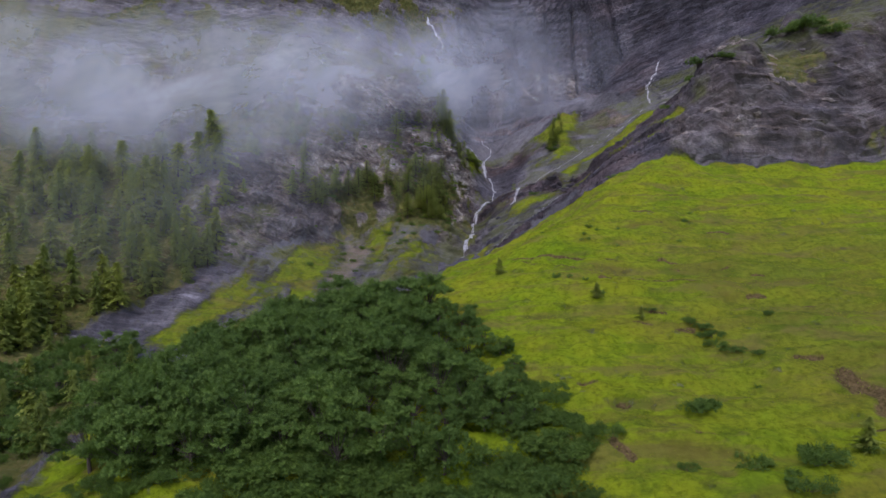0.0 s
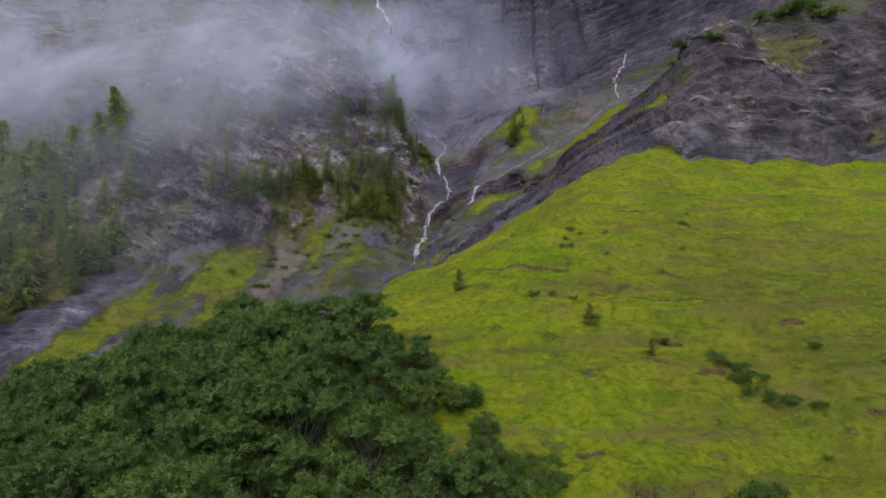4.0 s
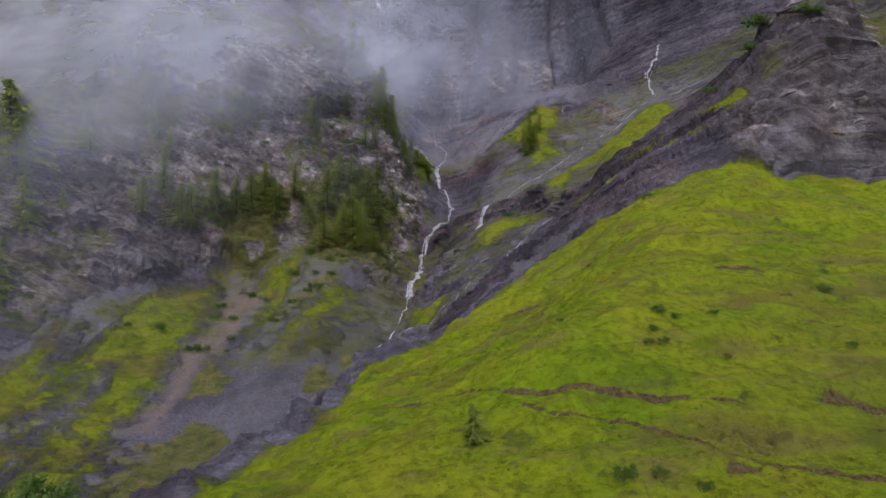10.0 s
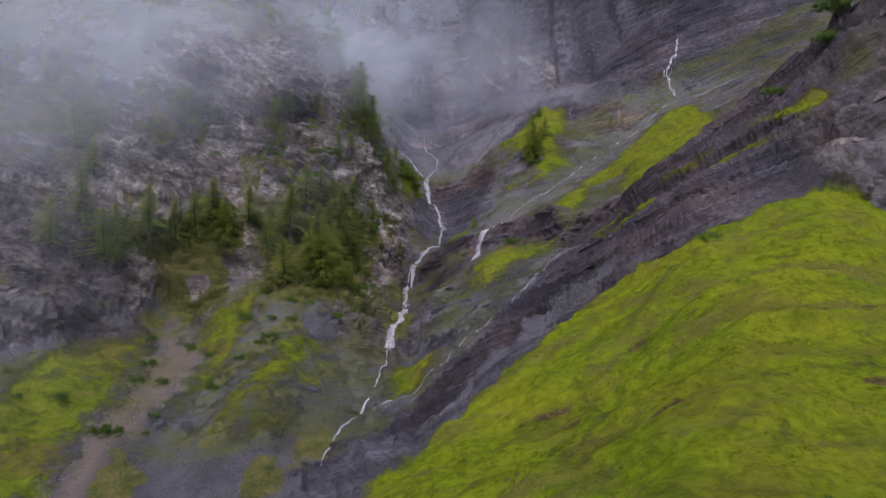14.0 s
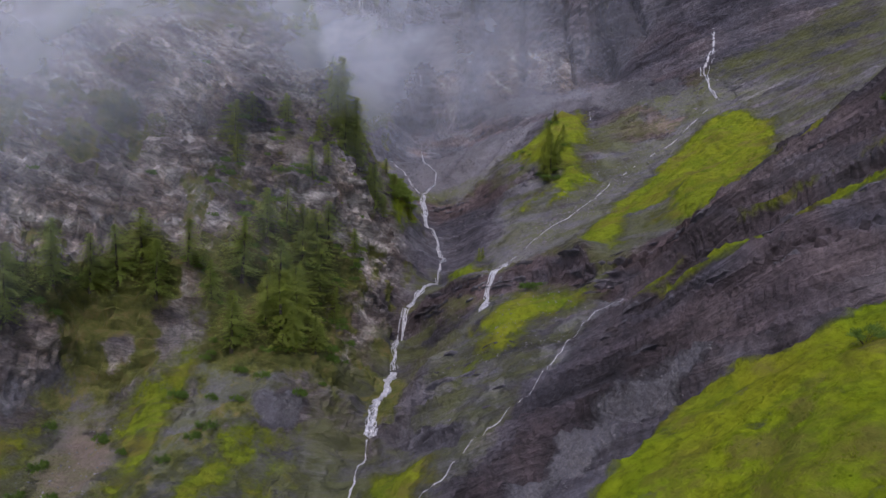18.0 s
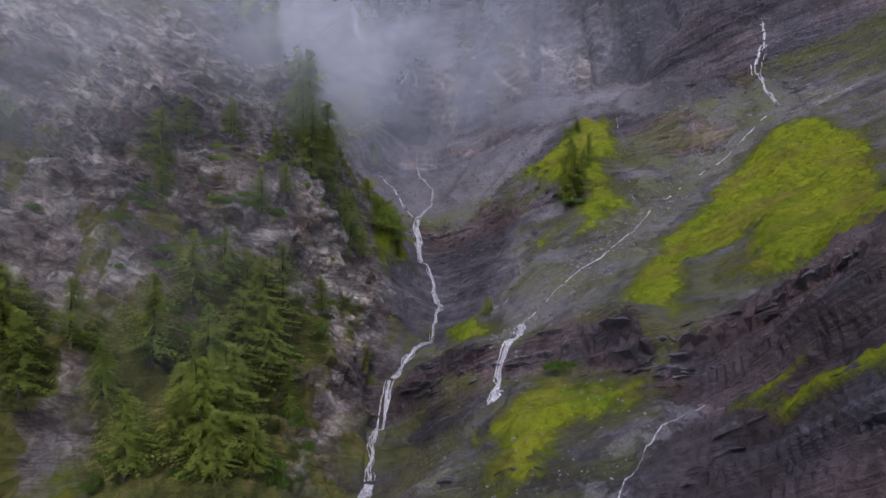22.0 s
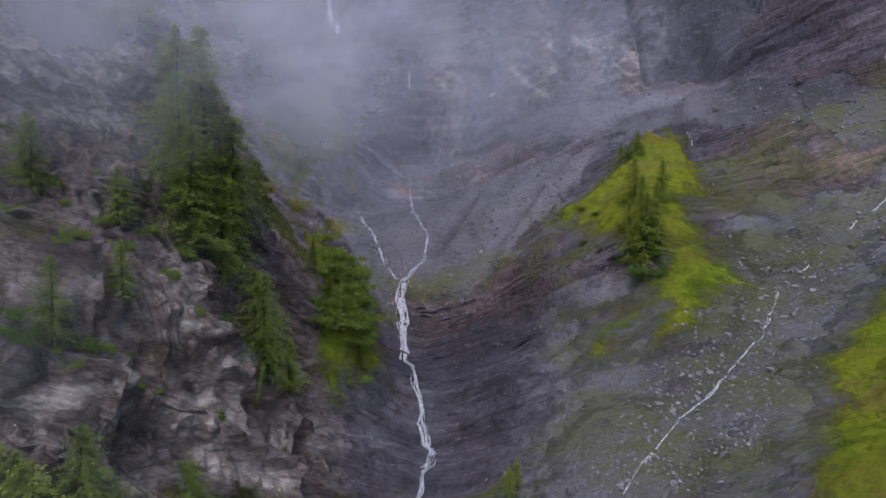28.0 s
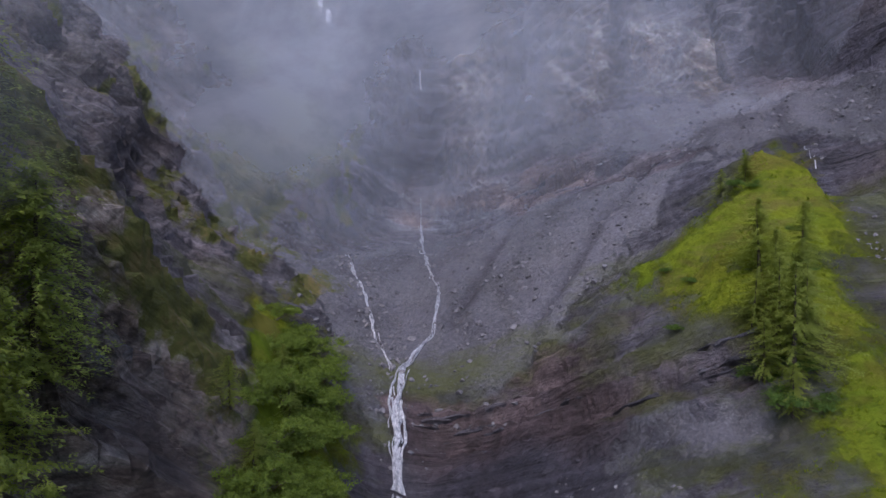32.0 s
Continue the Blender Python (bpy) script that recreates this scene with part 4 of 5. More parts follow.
def conifer(seed, look_of, spread_at, droop, levels=34, spray=0.016, each=8):
    """A conifer one metre high: a tapered trunk and whorls of boughs hung with needle sprays."""
    r = random.Random(seed)
    thing = new("conifer")
    verts, faces = [], []
    lean = (r.uniform(-0.02, 0.02), r.uniform(-0.02, 0.02))
    tube(verts, faces, [(lean[0] * h, lean[1] * h, h - 0.04) for h in (0, 0.25, 0.5, 0.75, 1.03)], [0.020, 0.016, 0.011, 0.006, 0.001], 7)
    trunk = new("trunk", mesh_of("trunk", verts, faces, BARK, True))
    trunk.parent = thing
    verts, faces = [], []
    lop = r.uniform(0, 6.28)
    for i in range(levels):
        h = 0.08 + 0.90 * (i / (levels - 1)) ** 0.92
        reach = spread_at * (1 - h) ** 0.62 * r.uniform(0.65, 1.15) + 0.014
        if h < 0.2:
            reach *= 0.5 + h * 2.5
        for b in range(r.randint(5, 7)):
            a = r.uniform(0, 2 * math.pi)
            long = reach * r.uniform(0.5, 1.2) * (1 + 0.25 * math.cos(a - lop))
            dx, dy = math.cos(a), math.sin(a)
            steps = max(3, int(long / 0.022))
            sag = droop * r.uniform(0.6, 1.4)
            for s in range(steps):
                u = (s + r.uniform(0.2, 0.9)) / steps
                cx, cy, cz = dx * long * u, dy * long * u, h - sag * long * u * u + 0.12 * long * u
                for k in range(each):
                    w = spray * (1.2 - 0.4 * u) * r.uniform(0.6, 1.5)
                    t = a + r.uniform(-1.5, 1.5)
                    px, py, pz = cx + r.gauss(0, 0.007), cy + r.gauss(0, 0.007), cz + r.gauss(0, 0.008)
                    wx, wy = -math.sin(t) * w * 0.25, math.cos(t) * w * 0.25
                    ex, ey, ez = px + w * math.cos(t), py + w * math.sin(t), pz + r.uniform(-0.8, 0.35) * w
                    n = len(verts)
                    verts += [(px - wx, py - wy, pz), (px + wx, py + wy, pz + 0.2 * w), (ex, ey, ez)]
                    faces.append((n, n + 1, n + 2))
    crown = new("crown", mesh_of("crown", verts, faces, look_of))
    crown.parent = thing
    return thing


def shoots(r, verts, faces, centre, size, count, each, leaf):
    """Leafy shoots that stand out of a clump, each with leaves in turn on both sides."""
    for _ in range(count):
        u, a = r.uniform(-0.25, 1), r.uniform(0, 2 * math.pi)
        k = math.sqrt(max(0, 1 - u * u))
        d = Vector((k * math.cos(a), k * math.sin(a), u * 0.9 + 0.25)).normalized()
        root = Vector(centre) + Vector((d.x * size[0], d.y * size[0], d.z * size[1])) * r.uniform(0.25, 0.6)
        long = size[0] * r.uniform(0.5, 0.95)
        side = d.orthogonal().normalized()
        side.rotate(Matrix.Rotation(r.uniform(0, 6.28), 3, d))
        for i in range(each):
            side.rotate(Matrix.Rotation(2.4 + r.uniform(-0.4, 0.4), 3, d))
            w = leaf * r.uniform(0.6, 1.2) * (1.15 - 0.5 * i / each)
            p = root + d * long * (i + r.random()) / each
            way = (side + d * r.uniform(0.2, 0.9) + Vector((0, 0, r.uniform(-0.5, 0.2)))).normalized()
            across = way.cross(d).normalized() * w * 0.34
            tip, mid = p + way * w * 1.5, p + way * w * 0.7
            n = len(verts)
            verts += [p, mid + across - d * 0.12 * w, tip, mid - across - d * 0.12 * w]
            faces += [(n, n + 1, n + 2), (n, n + 2, n + 3)]


def broadleaf(seed, clumps=34, count=24, each=14, leaf=0.027):
    """A bushy broad-leaved tree one metre high: trunk, limbs and a crown of many leafy clumps."""
    r = random.Random(seed)
    thing = new("broadleaf_tree")
    verts, faces = [], []
    tube(verts, faces, [(0, 0, -0.05), (0.01, 0, 0.2), (0.0, 0.01, 0.42)], [0.03, 0.022, 0.014], 7)
    crown_v, crown_f = [], []
    for i in range(clumps):
        a, k = r.uniform(0, 6.28), math.sqrt(r.random())
        h = 0.14 + 0.74 * r.random() ** 0.8 * (1 - 0.45 * k * k)
        c = (0.44 * k * math.cos(a), 0.44 * k * math.sin(a), h)
        tube(verts, faces, [(0, 0, 0.16 + 0.1 * r.random()), tuple(v * 0.55 + w for v, w in zip(c, (0, 0, 0.08))), c], [0.010, 0.006, 0.002], 4)
        shoots(r, crown_v, crown_f, c, (r.uniform(0.09, 0.15), r.uniform(0.08, 0.13)), count, each, leaf)
    trunk = new("trunk", mesh_of("trunk", verts, faces, BARK, True))
    crown = new("crown", mesh_of("crown", crown_v, crown_f, LEAVES))
    trunk.parent = crown.parent = thing
    return thing


def shrub(seed, look_of, clumps=14, leaves=90, leaf=0.075):
    """A low shrub one metre high: a few stems and leafy clumps."""
    r = random.Random(seed)
    thing = new("shrub")
    verts, faces, lv, lf = [], [], [], []
    for i in range(clumps):
        a, k = r.uniform(0, 6.28), math.sqrt(r.random())
        c = (0.95 * k * math.cos(a), 0.8 * k * math.sin(a), 0.12 + 0.6 * r.random() * (1 - 0.6 * k))
        tube(verts, faces, [(0, 0, -0.1), tuple(0.6 * v for v in c), c], [0.02, 0.012, 0.004], 4)
        shoots(r, lv, lf, c, (r.uniform(0.22, 0.40), r.uniform(0.20, 0.36)), leaves // 5, 9, leaf)
    stems = new("stem", mesh_of("stem", verts, faces, BARK))
    foliage = new("foliage", mesh_of("foliage", lv, lf, look_of))
    stems.parent = foliage.parent = thing
    return thing


def planted(model, label, category, group):
    return tagged(model, label, category, group)


used = set()


def plant(model, x, y, tall, wide=1.0, turn=None):
    """Sets a model on the land: the model itself the first time, copies after that."""
    place, _ = on_land(x, y)
    r = rng.uniform(0, 360) if turn is None else turn
    m = pose(place.x, place.y, place.z - 0.05, rng.uniform(-3, 3), rng.uniform(-3, 3), r) @ Matrix.Diagonal((tall * wide, tall * wide, tall, 1))
    if model.name not in used:
        used.add(model.name)
        model.matrix_basis = m
        return model
    made = copy_thing(model, Matrix.Identity(4))
    made.matrix_basis = m
    return made


SPRUCES = [planted(conifer(s, NEEDLES, 0.29, 0.5, 38, 0.0125, 10), "dark green spruce on a rocky alpine slope", "tree", "conifers on the cliffs") for s in (11, 12, 13)]
LARCHES = [planted(conifer(s, LARCH, 0.34, 0.3, 36, 0.0135, 10), "soft light green larch on a rocky alpine slope", "tree", "conifers on the cliffs") for s in (21, 22, 23)]
FAR = [planted(conifer(s, k, w, 0.4, 22, 0.048, 3), "hazy green conifer in the woods of the valley side", "tree", "woods on the valley side") for s, k, w in ((24, NEEDLES, 0.24), (25, LARCH, 0.30), (26, LARCH, 0.27))]
BROADLEAVES = [planted(broadleaf(s), "dense green broad-leaved tree in a thicket below the meadow", "tree", "thicket trees") for s in (31, 32, 33)]
SHRUBS = [planted(shrub(s, SHRUB), "low green shrub growing on grassy ground", "shrub", "shrubs") for s in (41, 42)]
BRIGHT = [planted(shrub(s, GREEN, 11, 110, 0.07), "bright green alder shrub on a steep bank", "shrub", "alder shrubs on the bank") for s in (45, 46)]
JUNIPERS = [planted(shrub(s, SHRUB, 8, 110, 0.065), "dark green dwarf conifer on the meadow", "shrub", "dwarf conifers on the meadow") for s in (51, 52)]

SAPLING = planted(conifer(61, LARCH, 0.50, 0.2, 24, 0.034, 12), "small bushy green larch sapling on the meadow", "tree", "saplings on the meadow")

# the knoll by the side stream
for x, y, tall in ((42.2, 249, 3.2), (40.6, 249.6, 2.6), (39, 239.7, 5.2), (41.5, 239.2, 5.0), (37.6, 232.7, 7.6), (38, 235.2, 6.4), (39.2, 234.4, 5.2), (37.2, 236.8, 4.0), (36.6, 234, 4.4), (38.8, 237.2, 4.6), (40.2, 236.6, 3.8), (36.8, 231.2, 3.4), (22.4, 216.3, 2.6), (23.1, 217.6, 2.2)):
    plant(rng.choice(LARCHES), x, y, tall * rng.uniform(0.85, 1.0), rng.uniform(1.15, 1.5))
# the nose and crest of the left cliff
for x, y, tall in ((1.1, 217.6, 12.5), (-0.2, 218.6, 10), (0.9, 216.4, 9), (-7.3, 213.2, 5), (-2.7, 214.1, 4), (2.3, 218.6, 8), (5.7, 217, 7.5), (5.0, 217.6, 6), (7, 219, 4), (-7.8, 213.3, 4), (2.4, 221.5, 9), (0.6, 222, 11), (-1.6, 221, 9), (-4.5, 222.5, 8), (-7, 223.8, 9), (-3, 206.8, 5), (-1.1, 210.7, 3.6)):
    plant(rng.choice(SPRUCES if rng.random() < 0.4 else LARCHES), x, y, tall, rng.uniform(1.15, 1.5))
for x, y, tall in ((-3.3, 198.1, 9.5), (-1.9, 202.1, 8), (-0.4, 204, 6), (-4.2, 188.2, 9), (-3.0, 192, 8.5), (-5.7, 195.2, 9), (-6.6, 190, 6), (-10, 193.6, 8), (-9.8, 187, 7), (-5.9, 202.1, 6), (-1.2, 199.5, 6.5), (3, 209.7, 4), (-8, 199, 7)):
    plant(rng.choice(LARCHES if rng.random() < 0.6 else SPRUCES), x, y, tall, rng.uniform(1.5, 2.0))
# the little ridge by the upper fall
for x, y, tall in ((7.4, 229.5, 2.6), (8.8, 228.4, 2.4), (11.6, 227.3, 2.2), (9, 236, 2.8), (7.4, 241.6, 2.4)):
    plant(rng.choice(LARCHES), x, y, tall, rng.uniform(1.2, 1.6))
for i in range(64):
    u, w = rng.random(), rng.random()
    plant(rng.choice(BRIGHT), 8.6 - 3.6 * u + (3.6 + 0.6 * u) * w, 224.5 + 25 * u, rng.uniform(0.9, 2.1), rng.uniform(1.0, 1.5))
# the west face and the wooded slope
for x, y, tall in ((-23.7, 190.9, 9), (-29.4, 187.3, 9), (-34.5, 184, 10), (-19.3, 190.5, 8), (-38.2, 185, 9), (-34, 187, 8), (-59.6, 178, 13), (-50.5, 184.4, 6), (-52.4, 178, 5), (-33, 184.6, 9), (-29.8, 188.1, 8), (-40, 180, 8), (-26.5, 190, 9), (-21.5, 192.5, 7), (-16, 192, 7), (-13, 191, 6)):
    plant(rng.choice(SPRUCES if rng.random() < 0.6 else LARCHES), x, y, tall * rng.uniform(0.75, 1.0), rng.uniform(1.4, 1.9))
for x, y, tall in ((-95.4, 177.7, 9), (-82.7, 175.8, 14), (-108.6, 173.9, 10), (-80.1, 157, 18), (-72.3, 165.2, 13), (-60, 178.1, 16), (-91.4, 161, 12), (-95.5, 154, 11), (-61.3, 155, 11), (-68, 147, 11), (-76.8, 139, 12), (-80.5, 129, 11), (-57, 149.5, 8), (-66.9, 138, 10), (-99, 182, 8), (-89, 171, 10), (-75, 172, 11), (-86, 148, 12), (-70, 154, 12)):
    plant(rng.choice(FAR), x, y, tall, rng.uniform(1.0, 1.3))
for i in range(120):
    x, y = rng.uniform(-112, -52), rng.uniform(118, 184)
    if inside(np.array([x]), np.array([y]), WOODED, 4)[0] > 0.6:
        plant(rng.choice(FAR), x, y, rng.uniform(6, 12), rng.uniform(1.0, 1.35))
for i in range(22):
    x, y = rng.uniform(-70, -6), rng.uniform(186, 222)
    place, normal = on_land(x, y)
    if normal.z > 0.42:
        plant(rng.choice(LARCHES), x, y, rng.uniform(3.5, 7.5), rng.uniform(1.2, 1.6))
for x, y, tall in ((38.4, 233.4, 1.4), (36.8, 234.6, 1.2), (40.2, 238.4, 1.3), (41.6, 248, 1.0), (37.2, 231.4, 1.5), (34, 241, 0.7), (36, 243.6, 0.6), (35, 245.6, 0.6), (43, 243, 0.6)):
    plant(rng.choice(SHRUBS), x, y, tall, 1.2)
for i in range(16):
    plant(rng.choice(LARCHES), rng.uniform(-8, 1), rng.uniform(187, 206), rng.uniform(2.5, 6), rng.uniform(1.1, 1.6))
# the thicket below the meadow
THICKET = [(-36, 66), (-31, 80), (-26, 93), (-10, 98), (-2, 91), (6, 82), (10, 73), (10, 66), (3, 60), (-15, 58.5), (-30, 60)]
spots = []
for i in range(2500):
    x, y = rng.uniform(-38, 10), rng.uniform(58, 100)
    if inside(np.array([x]), np.array([y]), THICKET, 1)[0] > 0.5 and all(math.hypot(x - a, y - b) > 2.9 for a, b in spots):
        spots.append((x, y))
for x, y in spots:
    plant(rng.choice(BROADLEAVES), x, y, rng.uniform(4.8, 8.2) - 0.07 * max(0, y - 80) - 0.32 * max(0, x + 2) + 0.07 * max(0, -8 - x), rng.uniform(0.95, 1.2))
UNDER = []
for i in range(300):
    x, y = rng.uniform(-86, -38), rng.uniform(58, 132)
    if inside(np.array([x]), np.array([y]), VALE, 4)[0] > 0.5:
        if rng.random() < 0.30:
            plant(rng.choice(FAR + BROADLEAVES), x, y, rng.uniform(4, 8), rng.uniform(1.0, 1.3))
        else:
            UNDER.append((x, y, rng.uniform(1.2, 2.8)))


def undergrowth(spots, look_of, label):
    """Low bushes of the valley woods, joined."""
    verts, faces, count = [], [], 0
    shapes = []
    for model in SHRUBS:
        me = [c for c in model.children if c.name.startswith("foliage")][0].data
        co = np.empty(len(me.vertices) * 3)
        me.vertices.foreach_get("co", co)
        tri = np.empty(len(me.polygons) * 3, int)
        me.polygons.foreach_get("vertices", tri)
        shapes.append((co.reshape(-1, 3), tri.reshape(-1, 3)))
    for x, y, tall in spots:
        co, tri = rng.choice(shapes)
        place, _ = on_land(x, y)
        verts.append(co * (tall * rng.uniform(0.6, 0.95), tall * rng.uniform(0.6, 0.95), tall) + np.array(place))
        faces.append(tri + count)
        count += len(co)
    me = bpy.data.meshes.new("undergrowth")
    me.from_pydata(np.concatenate(verts).tolist(), [], np.concatenate(faces).tolist())
    me.materials.append(look_of)
    return tagged(new("undergrowth", me), label, "bushes", kind="stuff")


undergrowth(UNDER, SHRUB, "dense dark green bushes on the valley floor")
undergrowth([(rng.uniform(-17, 3), rng.uniform(184, 208), rng.uniform(0.7, 1.8)) for i in range(60)], SHRUB, "green bushes below the bare rock face")
undergrowth([(rng.uniform(-75, 4), rng.uniform(160, 222), rng.uniform(0.5, 1.5)) for i in range(100)], SHRUB, "low green bushes scattered over the cliff")
undergrowth([(rng.uniform(-9, 4.5), rng.uniform(203, 216), rng.uniform(0.4, 1.3)) for i in range(60)], GREEN, "fresh green bushes on ledges of the rock nose")
undergrowth([(rng.uniform(-16, 4.5), rng.uniform(198, 219), rng.uniform(0.35, 1.1)) for i in range(46)], SHRUB, "small green bushes in cracks of the rock face")
for i in range(45):
    a = rng.random()
    x, y = -36 + 44 * a + rng.uniform(-1.5, 1.5), 60.5 - 3.0 * math.sin(a * 3.1) + rng.uniform(-2.5, 2.0)
    plant(rng.choice(SHRUBS), x, y, rng.uniform(0.8, 2.0), rng.uniform(0.9, 1.4))
for i in range(80):
    plant(rng.choice(SHRUBS), rng.uniform(-20, 11), rng.uniform(56, 62), rng.uniform(1.2, 2.6), rng.uniform(0.9, 1.4))
for i in range(44):
    plant(rng.choice(SHRUBS), rng.uniform(5, 14.5), rng.uniform(55, 72), rng.uniform(0.7, 1.9), rng.uniform(0.9, 1.3))
# shrubs and dwarf conifers of the meadow
for x, y, tall in ((26, 67.6, 1.9), (27, 68, 1.5), (30.5, 82.8, 1.1), (31.6, 82.1, 1.3), (32.4, 80.2, 1.3), (31.4, 80.8, 1.0), (32, 78.6, 1.4), (33.2, 77.9, 1.2), (34.6, 78, 0.9), (41.4, 85.4, 1.0), (33.6, 59.2, 2.2), (35, 60.5, 2.0), (27.7, 59.6, 1.7), (10, 66.7, 2.2), (15.4, 62.3, 1.6), (14, 63, 1.4), (30.7, 55.7, 2.2), (12, 61, 2.0), (8, 62, 2.4), (9, 70, 1.8), (6.4, 79, 1.6), (21, 90.4, 1.0), (22, 59, 1.0), (27, 88, 0.9), (36, 76.4, 0.9)):
    plant(rng.choice(SHRUBS), x, y, tall, rng.uniform(0.9, 1.2))
for x, y, tall in ((15.9, 94.8, 1.3), (17.7, 94.8, 0.8), (19.8, 93.6, 0.8), (23.8, 110.3, 0.9), (22.6, 108.6, 0.7), (23.4, 107.8, 0.8), (22, 108, 0.6), (41.9, 118.1, 1.2), (25.2, 110.6, 0.7), (27.5, 107, 0.7), (36.6, 147.4, 1.6), (44, 121, 0.7), (38, 108, 0.7), (31, 85, 0.7), (38.8, 60.4, 1.8), (34, 72, 0.6), (16.5, 112, 0.5), (29, 112, 0.6)):
    plant(rng.choice(JUNIPERS), x, y, tall, rng.uniform(0.7, 1.0))
for x, y, tall in ((8.4, 100.8, 3.0), (20.5, 89.8, 2.6), (25.2, 85.1, 2.2), (38.8, 60.4, 4.0)):
    plant(SAPLING, x, y, tall * 0.85, 1.0)
for x, y, tall in ((26.4, 194.8, 1.6), (27.4, 195.2, 1.4), (62.6, 167, 3.2), (60.5, 166, 2.4), (66, 160, 2.4), (55.5, 168, 2.2), (90, 172, 5), (93, 174, 4.5), (87, 175, 4), (96, 170, 4)):
    plant(rng.choice(SHRUBS), x, y, tall, 1.0)


# ---- loose stones and grass tufts ----
def stone_material():
    m = Nodes("stone")
    grain = m.noise(2.2, 8, 0.65)
    color = m.mix(m.rand(), m.ramp(grain, (0.38, (0.07, 0.068, 0.08)), (0.62, (0.20, 0.19, 0.205))), m.ramp(grain, (0.38, (0.11, 0.105, 0.115)), (0.62, (0.29, 0.28, 0.285))))
    return m.done(color, 0.8, m.bump(grain, 0.6, 0.08))


def blade_material():
    m = Nodes("grass_blades")
    color = m.ramp(m.island(), (0.0, (0.16, 0.24, 0.014)), (0.5, (0.22, 0.29, 0.018)), (1.0, (0.25, 0.27, 0.03)))
    m.done(color, 0.8, Specular_IOR_Level=0.15)
    glow = m.tree.nodes.new("ShaderNodeBsdfTranslucent")
    m.put(color, glow.inputs["Color"])
    both = m.tree.nodes.new("ShaderNodeMixShader")
    both.inputs[0].default_value = 0.75
    m.tree.links.new(m.shader.outputs[0], both.inputs[1])
    m.tree.links.new(glow.outputs[0], both.inputs[2])
    m.tree.links.new(both.outputs[0], m.out.inputs["Surface"])
    return m.material


STONE, BLADES = stone_material(), blade_material()


def stone_shape(seed):
    """An angular block about one metre across."""
    r = random.Random(seed)
    bm = bmesh.new()
    for _ in range(13):
        d = Vector((r.gauss(0, 1), r.gauss(0, 1), r.gauss(0, 1))).normalized()
        bm.verts.new((d.x * r.uniform(0.42, 0.6), d.y * r.uniform(0.35, 0.5), d.z * r.uniform(0.28, 0.42)))
    bmesh.ops.convex_hull(bm, input=bm.verts)
    for v in [v for v in bm.verts if not v.link_faces]:
        bm.verts.remove(v)
    me = bpy.data.meshes.new("stone")
    bm.to_mesh(me)
    bm.free()
    me.materials.append(STONE)
    return me


STONES = [stone_shape(s) for s in range(60, 68)]


def bed_place(course, off):
    k = rng.randrange(len(course) - 1)
    (ax, ay), (bx, by) = course[k], course[k + 1]
    u, s = rng.random(), rng.gauss(0, off)
    return ax + (bx - ax) * u + s, ay + (by - ay) * u + rng.gauss(0, off)


places = []
for i in range(150):
    places.append((*bed_place(SIDE_BED[2:11], 1.5), rng.uniform(0.25, 0.7)))
for i in range(70):
    places.append((*bed_place(SCREE_RILL, 0.8), rng.uniform(0.25, 0.7)))
for i in range(50):
    places.append((*bed_place([(52.7, 259.5), (48.3, 244.5), (46.9, 238.9), (46, 230.4)], 0.6), rng.uniform(0.2, 0.5)))
for x, y, size in places:
    place, normal = on_land(x, y)
    ob = new("stone", rng.choice(STONES))
    ob.matrix_world = pose(place.x, place.y, place.z + size * 0.1, rng.uniform(-20, 20), rng.uniform(-20, 20), rng.uniform(0, 360)) @ Matrix.Diagonal((size, size, size, 1))
    ob.parent = ground


def rubble(outline, count, small, big, label):
    """Small stones over an outline, joined."""
    xs, ys = [a for a, _ in outline], [b for _, b in outline]
    x = np.array([rng.uniform(min(xs), max(xs)) for _ in range(count)])
    y = np.array([rng.uniform(min(ys), max(ys)) for _ in range(count)])
    keep = inside(x, y, outline, 2) > 0.5
    verts, faces = [], []
    for a, b in zip(x[keep], y[keep]):
        place, normal = on_land(a, b)
        size = small + (big - small) * rng.random() ** 3
        me = rng.choice(STONES)
        turn = Matrix.Rotation(rng.uniform(0, 6.28), 3, "Z") @ Matrix.Rotation(rng.uniform(-0.5, 0.5), 3, "X")
        n = len(verts)
        verts += [place + turn @ v.co * size for v in me.vertices]
        faces += [tuple(n + i for i in f.vertices) for f in me.polygons]
    return tagged(new("rubble", mesh_of("rubble", verts, faces, STONE)), label, "stones", kind="stuff")


rubble(BASIN, 5200, 0.14, 0.85, "scattered grey stones on a scree slope below the rock wall")
rubble(GRAVEL, 3000, 0.08, 0.26, "grey gravel strip along the edge of the meadow")
rubble(BROWN_SCREE, 900, 0.10, 0.40, "brown scree stones on a steep gully slope")
rubble([(24, 204), (30, 205), (50, 222), (68, 232), (60, 238), (44, 230), (28, 217)], 9500, 0.10, 0.45, "grey stones along the bed of the side stream")
rubble([(14, 182), (24, 176), (34, 182), (33, 190), (27, 196), (34, 206), (44, 216), (56, 226), (46, 226), (38, 222), (30, 232), (24, 240), (18, 236), (20, 214), (14, 206)], 5000, 0.08, 0.34, "small grey stones strewn over a rocky slope")
rubble([(60, 236), (72, 228), (88, 232), (84, 258), (64, 262)], 2500, 0.10, 0.5, "grey stones on a rocky slope beside the stream")


